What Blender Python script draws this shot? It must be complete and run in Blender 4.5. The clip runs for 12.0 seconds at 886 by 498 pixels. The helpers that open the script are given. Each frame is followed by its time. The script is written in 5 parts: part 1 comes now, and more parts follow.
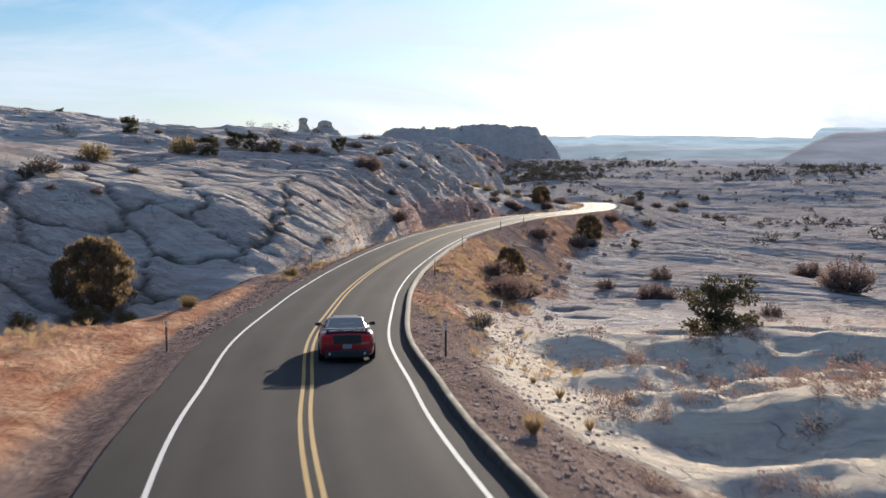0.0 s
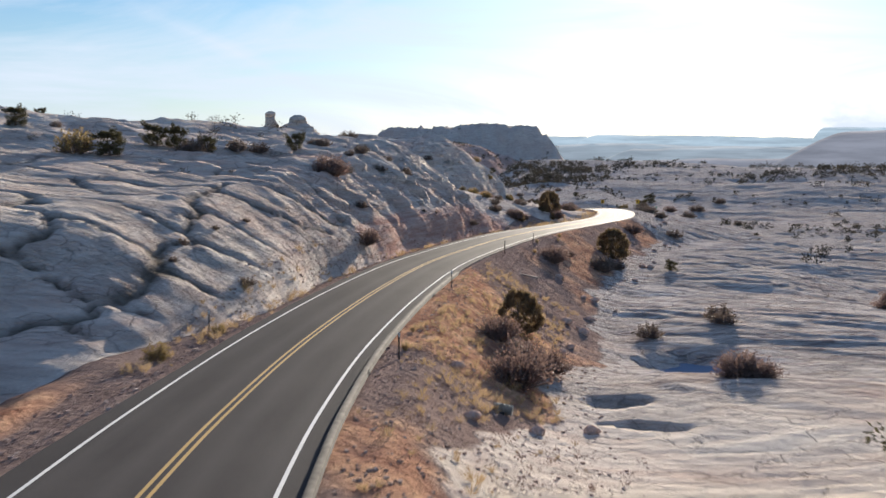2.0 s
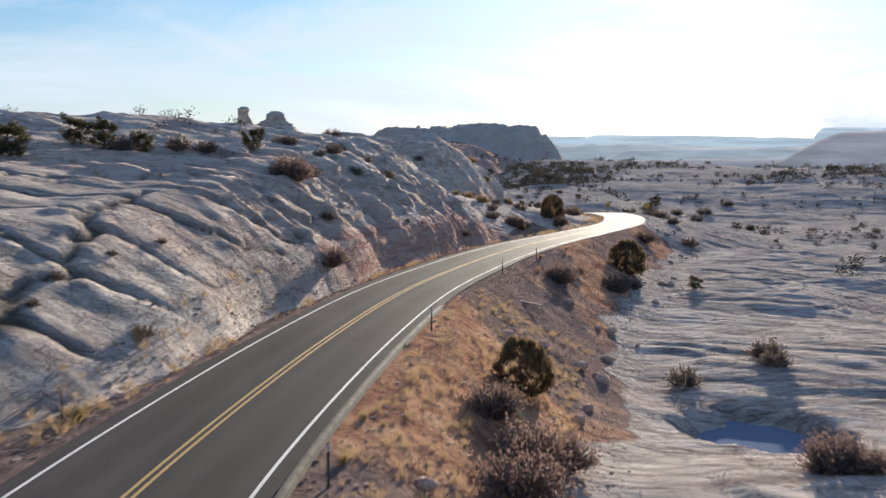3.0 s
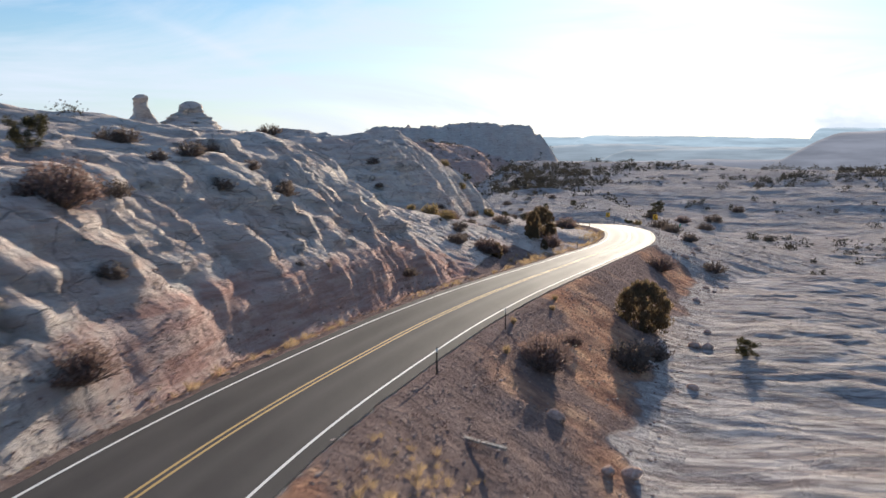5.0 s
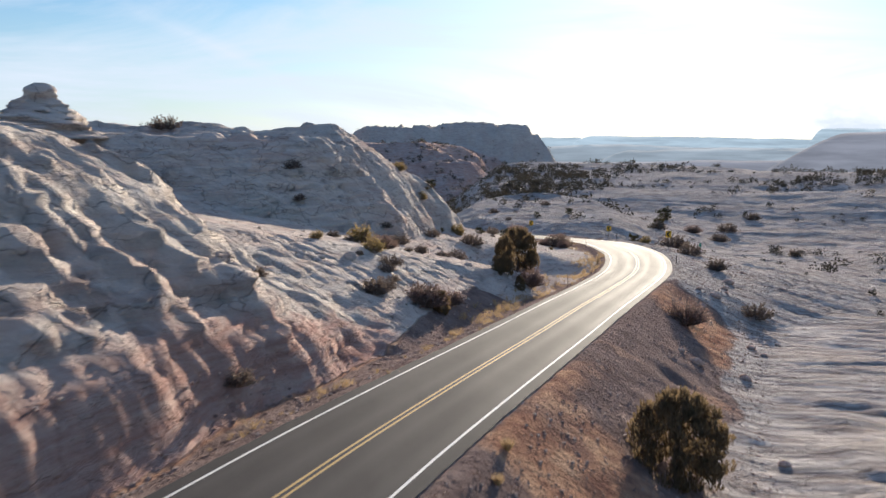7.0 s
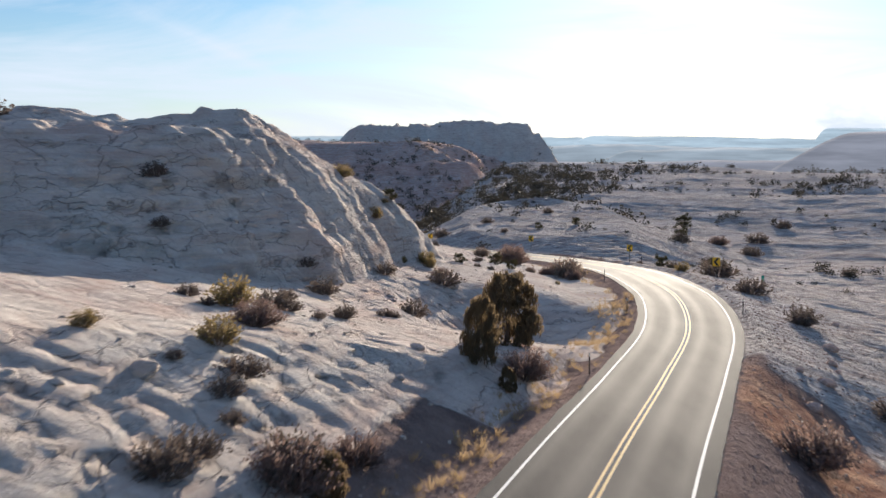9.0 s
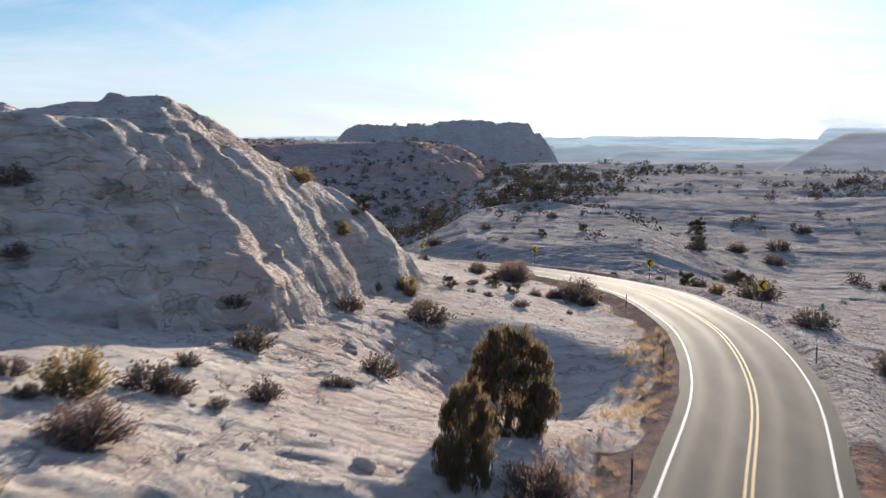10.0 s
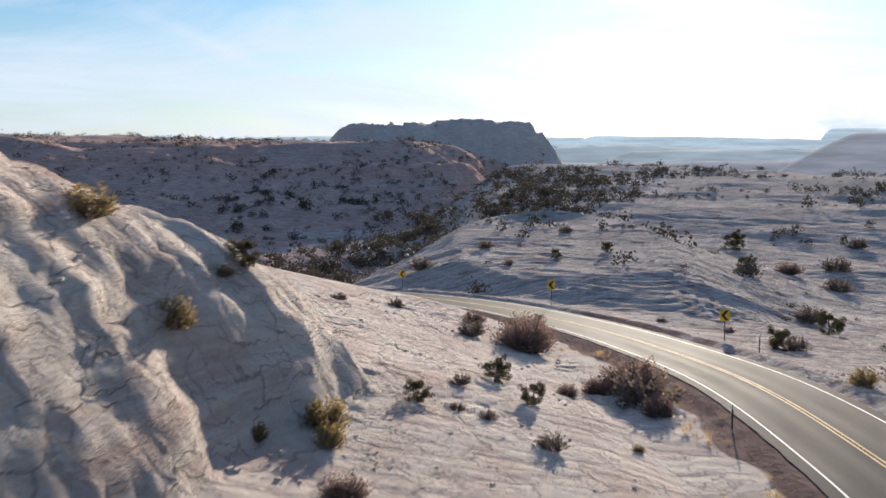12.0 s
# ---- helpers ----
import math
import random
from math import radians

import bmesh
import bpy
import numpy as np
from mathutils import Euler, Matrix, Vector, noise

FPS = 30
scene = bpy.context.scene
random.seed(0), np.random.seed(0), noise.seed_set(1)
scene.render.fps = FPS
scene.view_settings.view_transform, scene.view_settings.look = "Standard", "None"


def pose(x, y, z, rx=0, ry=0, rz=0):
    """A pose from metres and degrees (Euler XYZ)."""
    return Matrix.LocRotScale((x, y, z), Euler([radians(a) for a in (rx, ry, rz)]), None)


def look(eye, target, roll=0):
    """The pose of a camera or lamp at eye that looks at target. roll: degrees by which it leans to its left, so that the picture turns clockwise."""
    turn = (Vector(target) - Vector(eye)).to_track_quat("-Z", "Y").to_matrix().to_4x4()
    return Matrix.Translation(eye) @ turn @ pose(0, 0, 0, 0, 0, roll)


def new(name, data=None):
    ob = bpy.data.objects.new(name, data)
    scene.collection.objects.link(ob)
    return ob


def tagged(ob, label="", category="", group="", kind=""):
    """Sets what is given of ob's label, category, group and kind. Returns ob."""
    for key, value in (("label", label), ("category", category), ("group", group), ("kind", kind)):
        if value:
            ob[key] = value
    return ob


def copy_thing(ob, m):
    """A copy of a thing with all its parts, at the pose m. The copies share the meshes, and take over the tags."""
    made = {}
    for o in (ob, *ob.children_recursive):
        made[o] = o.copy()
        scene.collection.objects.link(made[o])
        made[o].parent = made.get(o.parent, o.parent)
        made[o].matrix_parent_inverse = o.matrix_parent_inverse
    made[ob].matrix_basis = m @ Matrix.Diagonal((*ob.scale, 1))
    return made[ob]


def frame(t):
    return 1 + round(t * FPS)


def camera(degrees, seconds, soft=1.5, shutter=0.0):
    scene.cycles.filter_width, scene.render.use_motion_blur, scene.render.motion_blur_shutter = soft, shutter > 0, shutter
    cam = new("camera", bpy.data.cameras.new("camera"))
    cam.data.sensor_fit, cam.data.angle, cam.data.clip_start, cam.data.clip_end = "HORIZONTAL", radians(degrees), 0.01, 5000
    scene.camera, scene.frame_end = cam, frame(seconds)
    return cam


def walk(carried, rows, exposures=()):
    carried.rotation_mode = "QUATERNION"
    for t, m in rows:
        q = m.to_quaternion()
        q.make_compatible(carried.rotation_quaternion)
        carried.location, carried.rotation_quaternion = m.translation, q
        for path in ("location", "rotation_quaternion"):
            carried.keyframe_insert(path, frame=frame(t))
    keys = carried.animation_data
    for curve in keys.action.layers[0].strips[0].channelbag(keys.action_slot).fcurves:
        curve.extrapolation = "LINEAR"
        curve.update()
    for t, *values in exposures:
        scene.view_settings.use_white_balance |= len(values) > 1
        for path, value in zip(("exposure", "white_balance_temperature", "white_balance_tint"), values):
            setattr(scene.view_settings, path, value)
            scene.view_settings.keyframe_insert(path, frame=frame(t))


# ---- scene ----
cam = camera(45.9, 12.0, shutter=0.4)
METRES, EYE, TILT, LEAN, TURN = 220.0, 8.6, -5.6, 0.0, 0.0
ROWS = [
    (0.0, 0.0, 0.0, 0.0, 0.0, 0.0, 0.0),
    (0.5, 0.0013, 0.0333, 0.0031, -0.0, 0.01, 0.01),
    (1.0, 0.0026, 0.0679, 0.0061, -0.02, 0.01, 0.02),
    (1.5, 0.0041, 0.1042, 0.0093, -0.02, 0.02, 0.04),
    (2.0, 0.0057, 0.142, 0.0127, -0.05, 0.01, 0.03),
    (2.5, 0.008, 0.1809, 0.0162, -0.07, 0.02, 0.04),
    (3.0, 0.0108, 0.2211, 0.0198, -0.11, 0.02, 0.02),
    (5.0, 0.0326, 0.3861, 0.0356, -0.37, 0.04, 0.03),
    (5.5, 0.0398, 0.4271, 0.0394, -0.39, 0.05, 0.01),
    (6.0, 0.0469, 0.4686, 0.0431, -0.39, 0.07, 0.05),
    (6.5, 0.0534, 0.5108, 0.0471, -0.39, 0.08, 0.03),
    (7.0, 0.0591, 0.5535, 0.0512, -0.39, 0.07, -0.03),
    (9.0, 0.076, 0.7277, 0.0669, -0.32, 0.07, -0.01),
    (9.5, 0.079, 0.7714, 0.0709, -0.31, 0.07, -0.03),
    (10.0, 0.0817, 0.8152, 0.0749, -0.31, 0.08, 0.01),
    (10.5, 0.084, 0.8589, 0.079, -0.3, 0.09, 0.01),
    (11.0, 0.0863, 0.9029, 0.0831, -0.31, 0.08, -0.05),
    (11.5, 0.0883, 0.9471, 0.0873, -0.32, 0.09, -0.02),
    (12.0, 0.0902, 0.9907, 0.0914, -0.31, 0.1, -0.03),
]
walk(cam, [(t, pose(0, 0, EYE, TILT, LEAN, TURN) @ pose(METRES * x, METRES * y, METRES * z, 90 + pitch, roll, yaw)) for t, x, y, z, yaw, pitch, roll in ROWS],
     exposures=[(0.0, 1.27, 5950, 12), (12.0, 1.27, 5950, 12)])

# ---- sky and sun ----
SUN_AZ, SUN_EL = 13.0, 9.4          # degrees to the right of +y, degrees up
world = bpy.data.worlds.new("sky")
scene.world = world
world.use_nodes = True
wn, wl = world.node_tree.nodes, world.node_tree.links
wn.clear()
w_out = wn.new("ShaderNodeOutputWorld")
w_bg = wn.new("ShaderNodeBackground")
w_sky = wn.new("ShaderNodeTexSky")
w_sky.sky_type, w_sky.sun_disc = "NISHITA", False
w_sky.sun_elevation, w_sky.sun_rotation = radians(SUN_EL), radians(SUN_AZ)
w_sky.air_density, w_sky.dust_density, w_sky.ozone_density = 1.0, 0.35, 4.2
w_bg.inputs["Strength"].default_value = 0.052
# a high veil of cloud with streaks
w_tc = wn.new("ShaderNodeTexCoord")
w_map = wn.new("ShaderNodeMapping")
w_map.inputs["Scale"].default_value = (1.0, 1.0, 5.5)
w_map.inputs["Rotation"].default_value = (radians(8), radians(-14), 0)
wl.new(w_tc.outputs["Generated"], w_map.inputs["Vector"])


def sky_noise(scale, detail, dist, lo, hi):
    n, r = wn.new("ShaderNodeTexNoise"), wn.new("ShaderNodeMapRange")
    n.inputs["Scale"].default_value, n.inputs["Detail"].default_value = scale, detail
    n.inputs["Distortion"].default_value, n.inputs["Roughness"].default_value = dist, 0.6
    wl.new(w_map.outputs["Vector"], n.inputs["Vector"])
    wl.new(n.outputs["Fac"], r.inputs["Value"])
    r.inputs["From Min"].default_value, r.inputs["From Max"].default_value = lo, hi
    return r.outputs["Result"]


def sky_math(op, a0, b0, c0=0.0, clamp=False):
    n = wn.new("ShaderNodeMath")
    n.operation, n.use_clamp = op, clamp
    for i, v in enumerate((a0, b0, c0)):
        if hasattr(v, "links"):
            wl.new(v, n.inputs[i])
        else:
            n.inputs[i].default_value = v
    return n.outputs[0]


def sky_dot(v):
    n = wn.new("ShaderNodeVectorMath")
    n.operation = "DOT_PRODUCT"
    wl.new(w_tc.outputs["Generated"], n.inputs[0])
    n.inputs[1].default_value = v
    return n.outputs["Value"]


def contrail(normal, middle, reach, width, strength):
    """A straight white trail: near the plane of a great circle, within reach of its middle."""
    off = sky_math("ABSOLUTE", sky_math("ADD", sky_dot(normal), sky_math("MULTIPLY", sky_noise(9.0, 4, 0.0, 0.0, 1.0), 0.006)), 0.0)
    line = sky_math("SUBTRACT", 1.0, sky_math("DIVIDE", off, width), 0.0, True)
    ends = sky_math("MULTIPLY", sky_math("SUBTRACT", sky_dot(middle), reach), 60.0, 0.0, True)
    return sky_math("MULTIPLY", sky_math("MULTIPLY", line, ends), strength)


w_up = wn.new("ShaderNodeSeparateXYZ")
wl.new(w_tc.outputs["Generated"], w_up.inputs[0])
w_low = sky_math("MULTIPLY", sky_math("SUBTRACT", 1.0, sky_math("DIVIDE", w_up.outputs["Z"], 0.16), 0.0, True), 0.55)
w_fac = sky_math("ADD", sky_math("MULTIPLY_ADD", sky_noise(2.2, 7, 0.8, 0.42, 0.74), 0.78, 0.04), w_low, 0.0, True)
w_high = sky_math("MULTIPLY", sky_math("DIVIDE", sky_math("SUBTRACT", w_up.outputs["Z"], 0.15), 0.45, 0.0, True), 0.20)
w_fac = sky_math("ADD", w_fac, contrail((-0.409, -0.002, -0.913), (-0.197, 0.977, 0.086), 0.9945, 0.010, 0.65), 0.0, True)
w_fac = sky_math("ADD", w_fac, contrail((-0.800, -0.023, 0.600), (0.033, 0.996, 0.083), 0.9990, 0.006, 0.65), 0.0, True)
w_near = wn.new("ShaderNodeMapRange")
wl.new(sky_dot((math.sin(radians(SUN_AZ)), math.cos(radians(SUN_AZ)), 0.19)), w_near.inputs["Value"])
for k_, v_ in (("From Min", -0.1), ("From Max", 0.75), ("To Min", 0.15), ("To Max", 1.0)):
    w_near.inputs[k_].default_value = v_
w_fac = sky_math("MULTIPLY", w_fac, w_near.outputs["Result"])
w_mix = wn.new("ShaderNodeMix")
w_mix.data_type = "RGBA"
wl.new(w_fac, w_mix.inputs[0])
w_tint = wn.new("ShaderNodeMix")
w_tint.data_type, w_tint.blend_type = "RGBA", "MULTIPLY"
w_tint.inputs[0].default_value, w_tint.inputs[7].default_value = 1.0, (0.90, 1.03, 1.05, 1)
wl.new(w_sky.outputs["Color"], w_tint.inputs[6])
wl.new(w_tint.outputs[2], w_mix.inputs[6])
w_mix.inputs[7].default_value = (6.6, 7.0, 7.4, 1)
w_top = wn.new("ShaderNodeMix")
w_top.data_type = "RGBA"
wl.new(w_high, w_top.inputs[0])
wl.new(w_mix.outputs[2], w_top.inputs[6])
w_top.inputs[7].default_value = (4.3, 5.9, 8.6, 1)
wl.new(w_top.outputs[2], w_bg.inputs["Color"])
wl.new(w_bg.outputs["Background"], w_out.inputs["Surface"])

sun = new("sun", bpy.data.lights.new("sun", "SUN"))
sun.data.energy, sun.data.angle, sun.data.color = 5.0, radians(0.6), (1.0, 0.85, 0.64)
a, e = radians(SUN_AZ), radians(SUN_EL)
sun.matrix_world = look((0, 0, 60), (-math.sin(a) * math.cos(e), -math.cos(a) * math.cos(e), 60 - math.sin(e)))


# ---- materials ----
class Shade:
    """A small helper to lay out shader nodes."""

    def __init__(self, name, rough=0.85, metal=0.0, spec=0.3):
        self.m = bpy.data.materials.new(name)
        self.m.use_nodes = True
        self.t = self.m.node_tree
        self.b = self.t.nodes["Principled BSDF"]
        self.b.inputs["Roughness"].default_value = rough
        self.b.inputs["Metallic"].default_value = metal
        self.b.inputs["Specular IOR Level"].default_value = spec

    def node(self, kind, **props):
        n = self.t.nodes.new(kind)
        for k, v in props.items():
            if k == "operation":
                n.operation = v
            elif k == "data_type":
                n.data_type = v
            elif k == "blend_type":
                n.blend_type = v
            elif k == "feature":
                n.feature = v
            elif k == "attribute_name":
                n.attribute_name = v
        return n

    def put(self, a, socket):
        if hasattr(a, "links"):
            self.t.links.new(a, socket)
        elif isinstance(a, tuple) and len(a) == 3 and socket.type == "RGBA":
            socket.default_value = (*a, 1)
        else:
            socket.default_value = a

    def pos(self, scale=(1, 1, 1), obj=False):
        src = self.node("ShaderNodeTexCoord").outputs["Object"] if obj else self.node("ShaderNodeNewGeometry").outputs["Position"]
        n = self.node("ShaderNodeMapping")
        self.put(src, n.inputs["Vector"])
        n.inputs["Scale"].default_value = scale
        return n.outputs["Vector"]

    def noise(self, vec, scale, detail=4, rough=0.55, dist=0.0):
        n = self.node("ShaderNodeTexNoise")
        self.put(vec, n.inputs["Vector"])
        n.inputs["Scale"].default_value, n.inputs["Detail"].default_value = scale, detail
        n.inputs["Roughness"].default_value, n.inputs["Distortion"].default_value = rough, dist
        return n.outputs["Fac"]

    def cellular(self, vec, scale, feature="DISTANCE_TO_EDGE"):
        n = self.node("ShaderNodeTexVoronoi", feature=feature)
        self.put(vec, n.inputs["Vector"])
        n.inputs["Scale"].default_value = scale
        return n.outputs["Distance"]

    def ramp(self, fac, lo, hi, a=0.0, b=1.0):
        n = self.node("ShaderNodeMapRange")
        self.put(fac, n.inputs["Value"])
        for k, v in (("From Min", lo), ("From Max", hi), ("To Min", a), ("To Max", b)):
            n.inputs[k].default_value = v
        return n.outputs["Result"]

    def mix(self, fac, a, b, blend="MIX"):
        n = self.node("ShaderNodeMix", data_type="RGBA", blend_type=blend)
        self.put(fac, n.inputs[0])
        self.put(a, n.inputs[6])
        self.put(b, n.inputs[7])
        return n.outputs[2]

    def calc(self, op, a, b=0.0):
        n = self.node("ShaderNodeMath", operation=op)
        self.put(a, n.inputs[0])
        self.put(b, n.inputs[1])
        return n.outputs[0]

    def bump(self, height, dist, strength=1.0, below=None):
        n = self.node("ShaderNodeBump")
        n.inputs["Distance"].default_value, n.inputs["Strength"].default_value = dist, strength
        self.put(height, n.inputs["Height"])
        if below is not None:
            self.put(below, n.inputs["Normal"])
        return n.outputs["Normal"]

    def random(self):
        return self.node("ShaderNodeObjectInfo").outputs["Random"]

    def island(self):
        return self.node("ShaderNodeNewGeometry").outputs["Random Per Island"]

    def zones(self, name):
        a0 = self.node("ShaderNodeAttribute", attribute_name=name)
        n = self.node("ShaderNodeSeparateColor")
        self.put(a0.outputs["Color"], n.inputs[0])
        return (*n.outputs, a0.outputs["Alpha"])

    def done(self, colour, normal=None, rough=None):
        self.put(colour, self.b.inputs["Base Color"])
        if normal is not None:
            self.put(normal, self.b.inputs["Normal"])
        if rough is not None:
            self.put(rough, self.b.inputs["Roughness"])
        return self.m


def plain(name, colour, rough=0.6, metal=0.0, spec=0.4, vary=0.12, scale=9.0):
    """A painted or plain surface with slight mottling and wear."""
    s_ = Shade(name, rough, metal, spec)
    n = s_.noise(s_.pos(obj=True), scale, 5)
    dark = tuple(c * (1 - vary * 2) for c in colour)
    light = tuple(min(1, c * (1 + vary)) for c in colour)
    return s_.done(s_.mix(s_.ramp(n, 0.3, 0.7), dark, light), s_.bump(n, 0.003), s_.ramp(n, 0.3, 0.7, min(1, rough + 0.1), max(0.05, rough - 0.06)))


def sandstone(name, zoned):
    s_ = Shade(name, 0.95, 0, 0.0)
    p = s_.pos()
    beds = s_.pos((0.10, 0.16, 1.6))
    big, mid, fine = s_.noise(p, 0.07, 5), s_.noise(p, 0.6, 6, 0.62), s_.noise(p, 5.0, 6, 0.7)
    strata = s_.noise(beds, 1.4, 7, 0.62, 0.15)
    col = s_.mix(s_.ramp(big, 0.38, 0.62), (0.51, 0.425, 0.375), (0.67, 0.59, 0.515))
    col = s_.mix(s_.ramp(s_.noise(p, 0.05, 4, 0.6, 0.8), 0.50, 0.64, 0.0, 0.5), col, (0.56, 0.39, 0.325))
    thick = s_.noise(s_.pos((0.012, 0.012, 0.22)), 1.0, 6, 0.65, 0.5)
    col = s_.mix(s_.ramp(thick, 0.52, 0.62, 0.0, 0.4), col, (0.49, 0.355, 0.30))
    col = s_.mix(s_.ramp(strata, 0.42, 0.60, 0.0, 0.55), col, (0.70, 0.64, 0.575))
    col = s_.mix(s_.ramp(strata, 0.46, 0.36, 0.0, 0.28), col, (0.50, 0.36, 0.30))
    streak = s_.noise(s_.pos((0.16, 0.75, 0.5)), 1.5, 8, 0.68, 0.5)
    col = s_.mix(s_.ramp(streak, 0.50, 0.40, 0.0, 0.22), col, (0.38, 0.30, 0.26))
    groove = s_.noise(s_.pos((0.10, 1.05, 0.9)), 1.1, 6, 0.66, 1.8)
    cover_ = s_.node("ShaderNodeAttribute", attribute_name="patina").outputs["Fac"]
    cut = s_.calc("MULTIPLY", s_.calc("MULTIPLY", cover_, s_.ramp(s_.calc("ABSOLUTE", s_.calc("SUBTRACT", groove, 0.5)), 0.0, 0.022, 1.0, 0.0)), s_.ramp(s_.noise(p, 0.09, 4), 0.36, 0.50))
    col = s_.mix(s_.calc("MULTIPLY", cut, 0.6), col, (0.22, 0.165, 0.14))
    stain = s_.calc("MULTIPLY", s_.ramp(s_.noise(p, 0.22, 6, 0.65), 0.55, 0.68), s_.ramp(mid, 0.40, 0.62))
    col = s_.mix(s_.calc("MULTIPLY", stain, 0.34), col, (0.25, 0.20, 0.18))
    col = s_.mix(s_.ramp(fine, 0.30, 0.62, 0.24, 0.0), col, (0.32, 0.26, 0.23))
    def joints(scale, width, lo, hi):
        v = s_.node("ShaderNodeVectorMath", operation="MULTIPLY_ADD")
        n3 = s_.node("ShaderNodeTexNoise")
        n3.inputs["Scale"].default_value, n3.inputs["Detail"].default_value = 0.35, 4
        s_.put(p, n3.inputs["Vector"])
        s_.put(n3.outputs["Color"], v.inputs[0])
        v.inputs[1].default_value = (4.0, 4.0, 4.0)
        s_.put(p, v.inputs[2])
        mp = s_.node("ShaderNodeMapping")
        s_.put(v.outputs[0], mp.inputs["Vector"])
        mp.inputs["Scale"].default_value = scale
        return s_.calc("MULTIPLY", s_.ramp(s_.cellular(mp.outputs[0], 1.0), 0.0, width, 1.0, 0.0), s_.ramp(s_.noise(p, 0.15, 3), lo, hi))

    line = s_.calc("MAXIMUM", joints((0.15, 0.20, 0.45), 0.020, 0.42, 0.50), joints((0.10, 0.62, 0.9), 0.030, 0.56, 0.44))
    col = s_.mix(s_.calc("MULTIPLY", line, 0.5), col, (0.13, 0.10, 0.09))
    h_rock = s_.calc("ADD", s_.calc("MULTIPLY", strata, 1.2), s_.calc("ADD", s_.calc("MULTIPLY", mid, 1.1), s_.calc("MULTIPLY", fine, 0.34)))
    ripple = s_.noise(s_.pos((0.30, 1.5, 1.6)), 2.0, 7, 0.72, 0.6)
    h_rock = s_.calc("ADD", h_rock, s_.calc("MULTIPLY", ripple, 0.6))
    h_rock = s_.calc("ADD", s_.calc("SUBTRACT", h_rock, s_.calc("MULTIPLY", line, 0.30)), s_.calc("SUBTRACT", s_.calc("MULTIPLY", streak, 0.7), s_.calc("MULTIPLY", cut, 0.5)))
    knob = s_.cellular(s_.pos((0.5, 0.8, 1.1)), 1.3, "F1")
    h_rock = s_.calc("SUBTRACT", h_rock, s_.calc("MULTIPLY", s_.calc("MULTIPLY", knob, knob), 0.8))
    n_rock = s_.bump(h_rock, 0.3)
    if not zoned:
        return s_.done(col, n_rock)
    soil, red, crack, sand = s_.zones("zone")
    pebble = s_.cellular(p, 3.2, "F1")
    grit = s_.noise(p, 11.0, 5, 0.7)
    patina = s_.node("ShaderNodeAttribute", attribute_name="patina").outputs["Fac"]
    # weathered valley rock tone, also laid on hillsides as painted shade
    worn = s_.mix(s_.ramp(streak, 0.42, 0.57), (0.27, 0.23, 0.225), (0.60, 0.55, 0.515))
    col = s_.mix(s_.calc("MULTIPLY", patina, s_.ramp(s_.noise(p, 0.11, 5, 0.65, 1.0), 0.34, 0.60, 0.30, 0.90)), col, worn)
    earth = s_.mix(s_.ramp(mid, 0.35, 0.65), (0.20, 0.145, 0.13), (0.34, 0.255, 0.225))
    earth = s_.mix(s_.ramp(grit, 0.40, 0.68, 0.0, 0.28), earth, (0.46, 0.34, 0.29))
    redearth = s_.mix(s_.ramp(mid, 0.35, 0.66), (0.40, 0.18, 0.11), (0.68, 0.44, 0.29))
    redrock = s_.mix(s_.ramp(strata, 0.35, 0.62), (0.385, 0.20, 0.16), (0.55, 0.385, 0.325))
    edge = s_.ramp(s_.calc("ADD", soil, s_.calc("MULTIPLY", s_.calc("SUBTRACT", mid, 0.5), 0.9)), 0.35, 0.6)
    rededge = s_.ramp(s_.calc("ADD", red, s_.calc("MULTIPLY", s_.calc("SUBTRACT", mid, 0.5), 1.2)), 0.25, 0.75)
    col = s_.mix(s_.calc("MULTIPLY", rededge, 0.75), col, redrock)
    col = s_.mix(edge, col, s_.mix(rededge, earth, redearth))
    col = s_.mix(s_.calc("MULTIPLY", sand, s_.ramp(mid, 0.32, 0.52)), col, s_.mix(fine, (0.66, 0.55, 0.42), (0.80, 0.71, 0.58)))
    col = s_.mix(s_.calc("MULTIPLY", crack, s_.ramp(mid, 0.25, 0.5, 0.5, 0.9)), col, (0.085, 0.075, 0.058))
    h_earth = s_.calc("ADD", s_.calc("MULTIPLY", pebble, -1.0), s_.calc("ADD", s_.calc("MULTIPLY", mid, 1.6), s_.calc("MULTIPLY", grit, 0.8)))
    h = s_.node("ShaderNodeMix", data_type="FLOAT")
    s_.put(edge, h.inputs[0])
    s_.put(h_rock, h.inputs[2])
    s_.put(h_earth, h.inputs[3])
    return s_.done(col, s_.bump(h.outputs[0], 0.33))


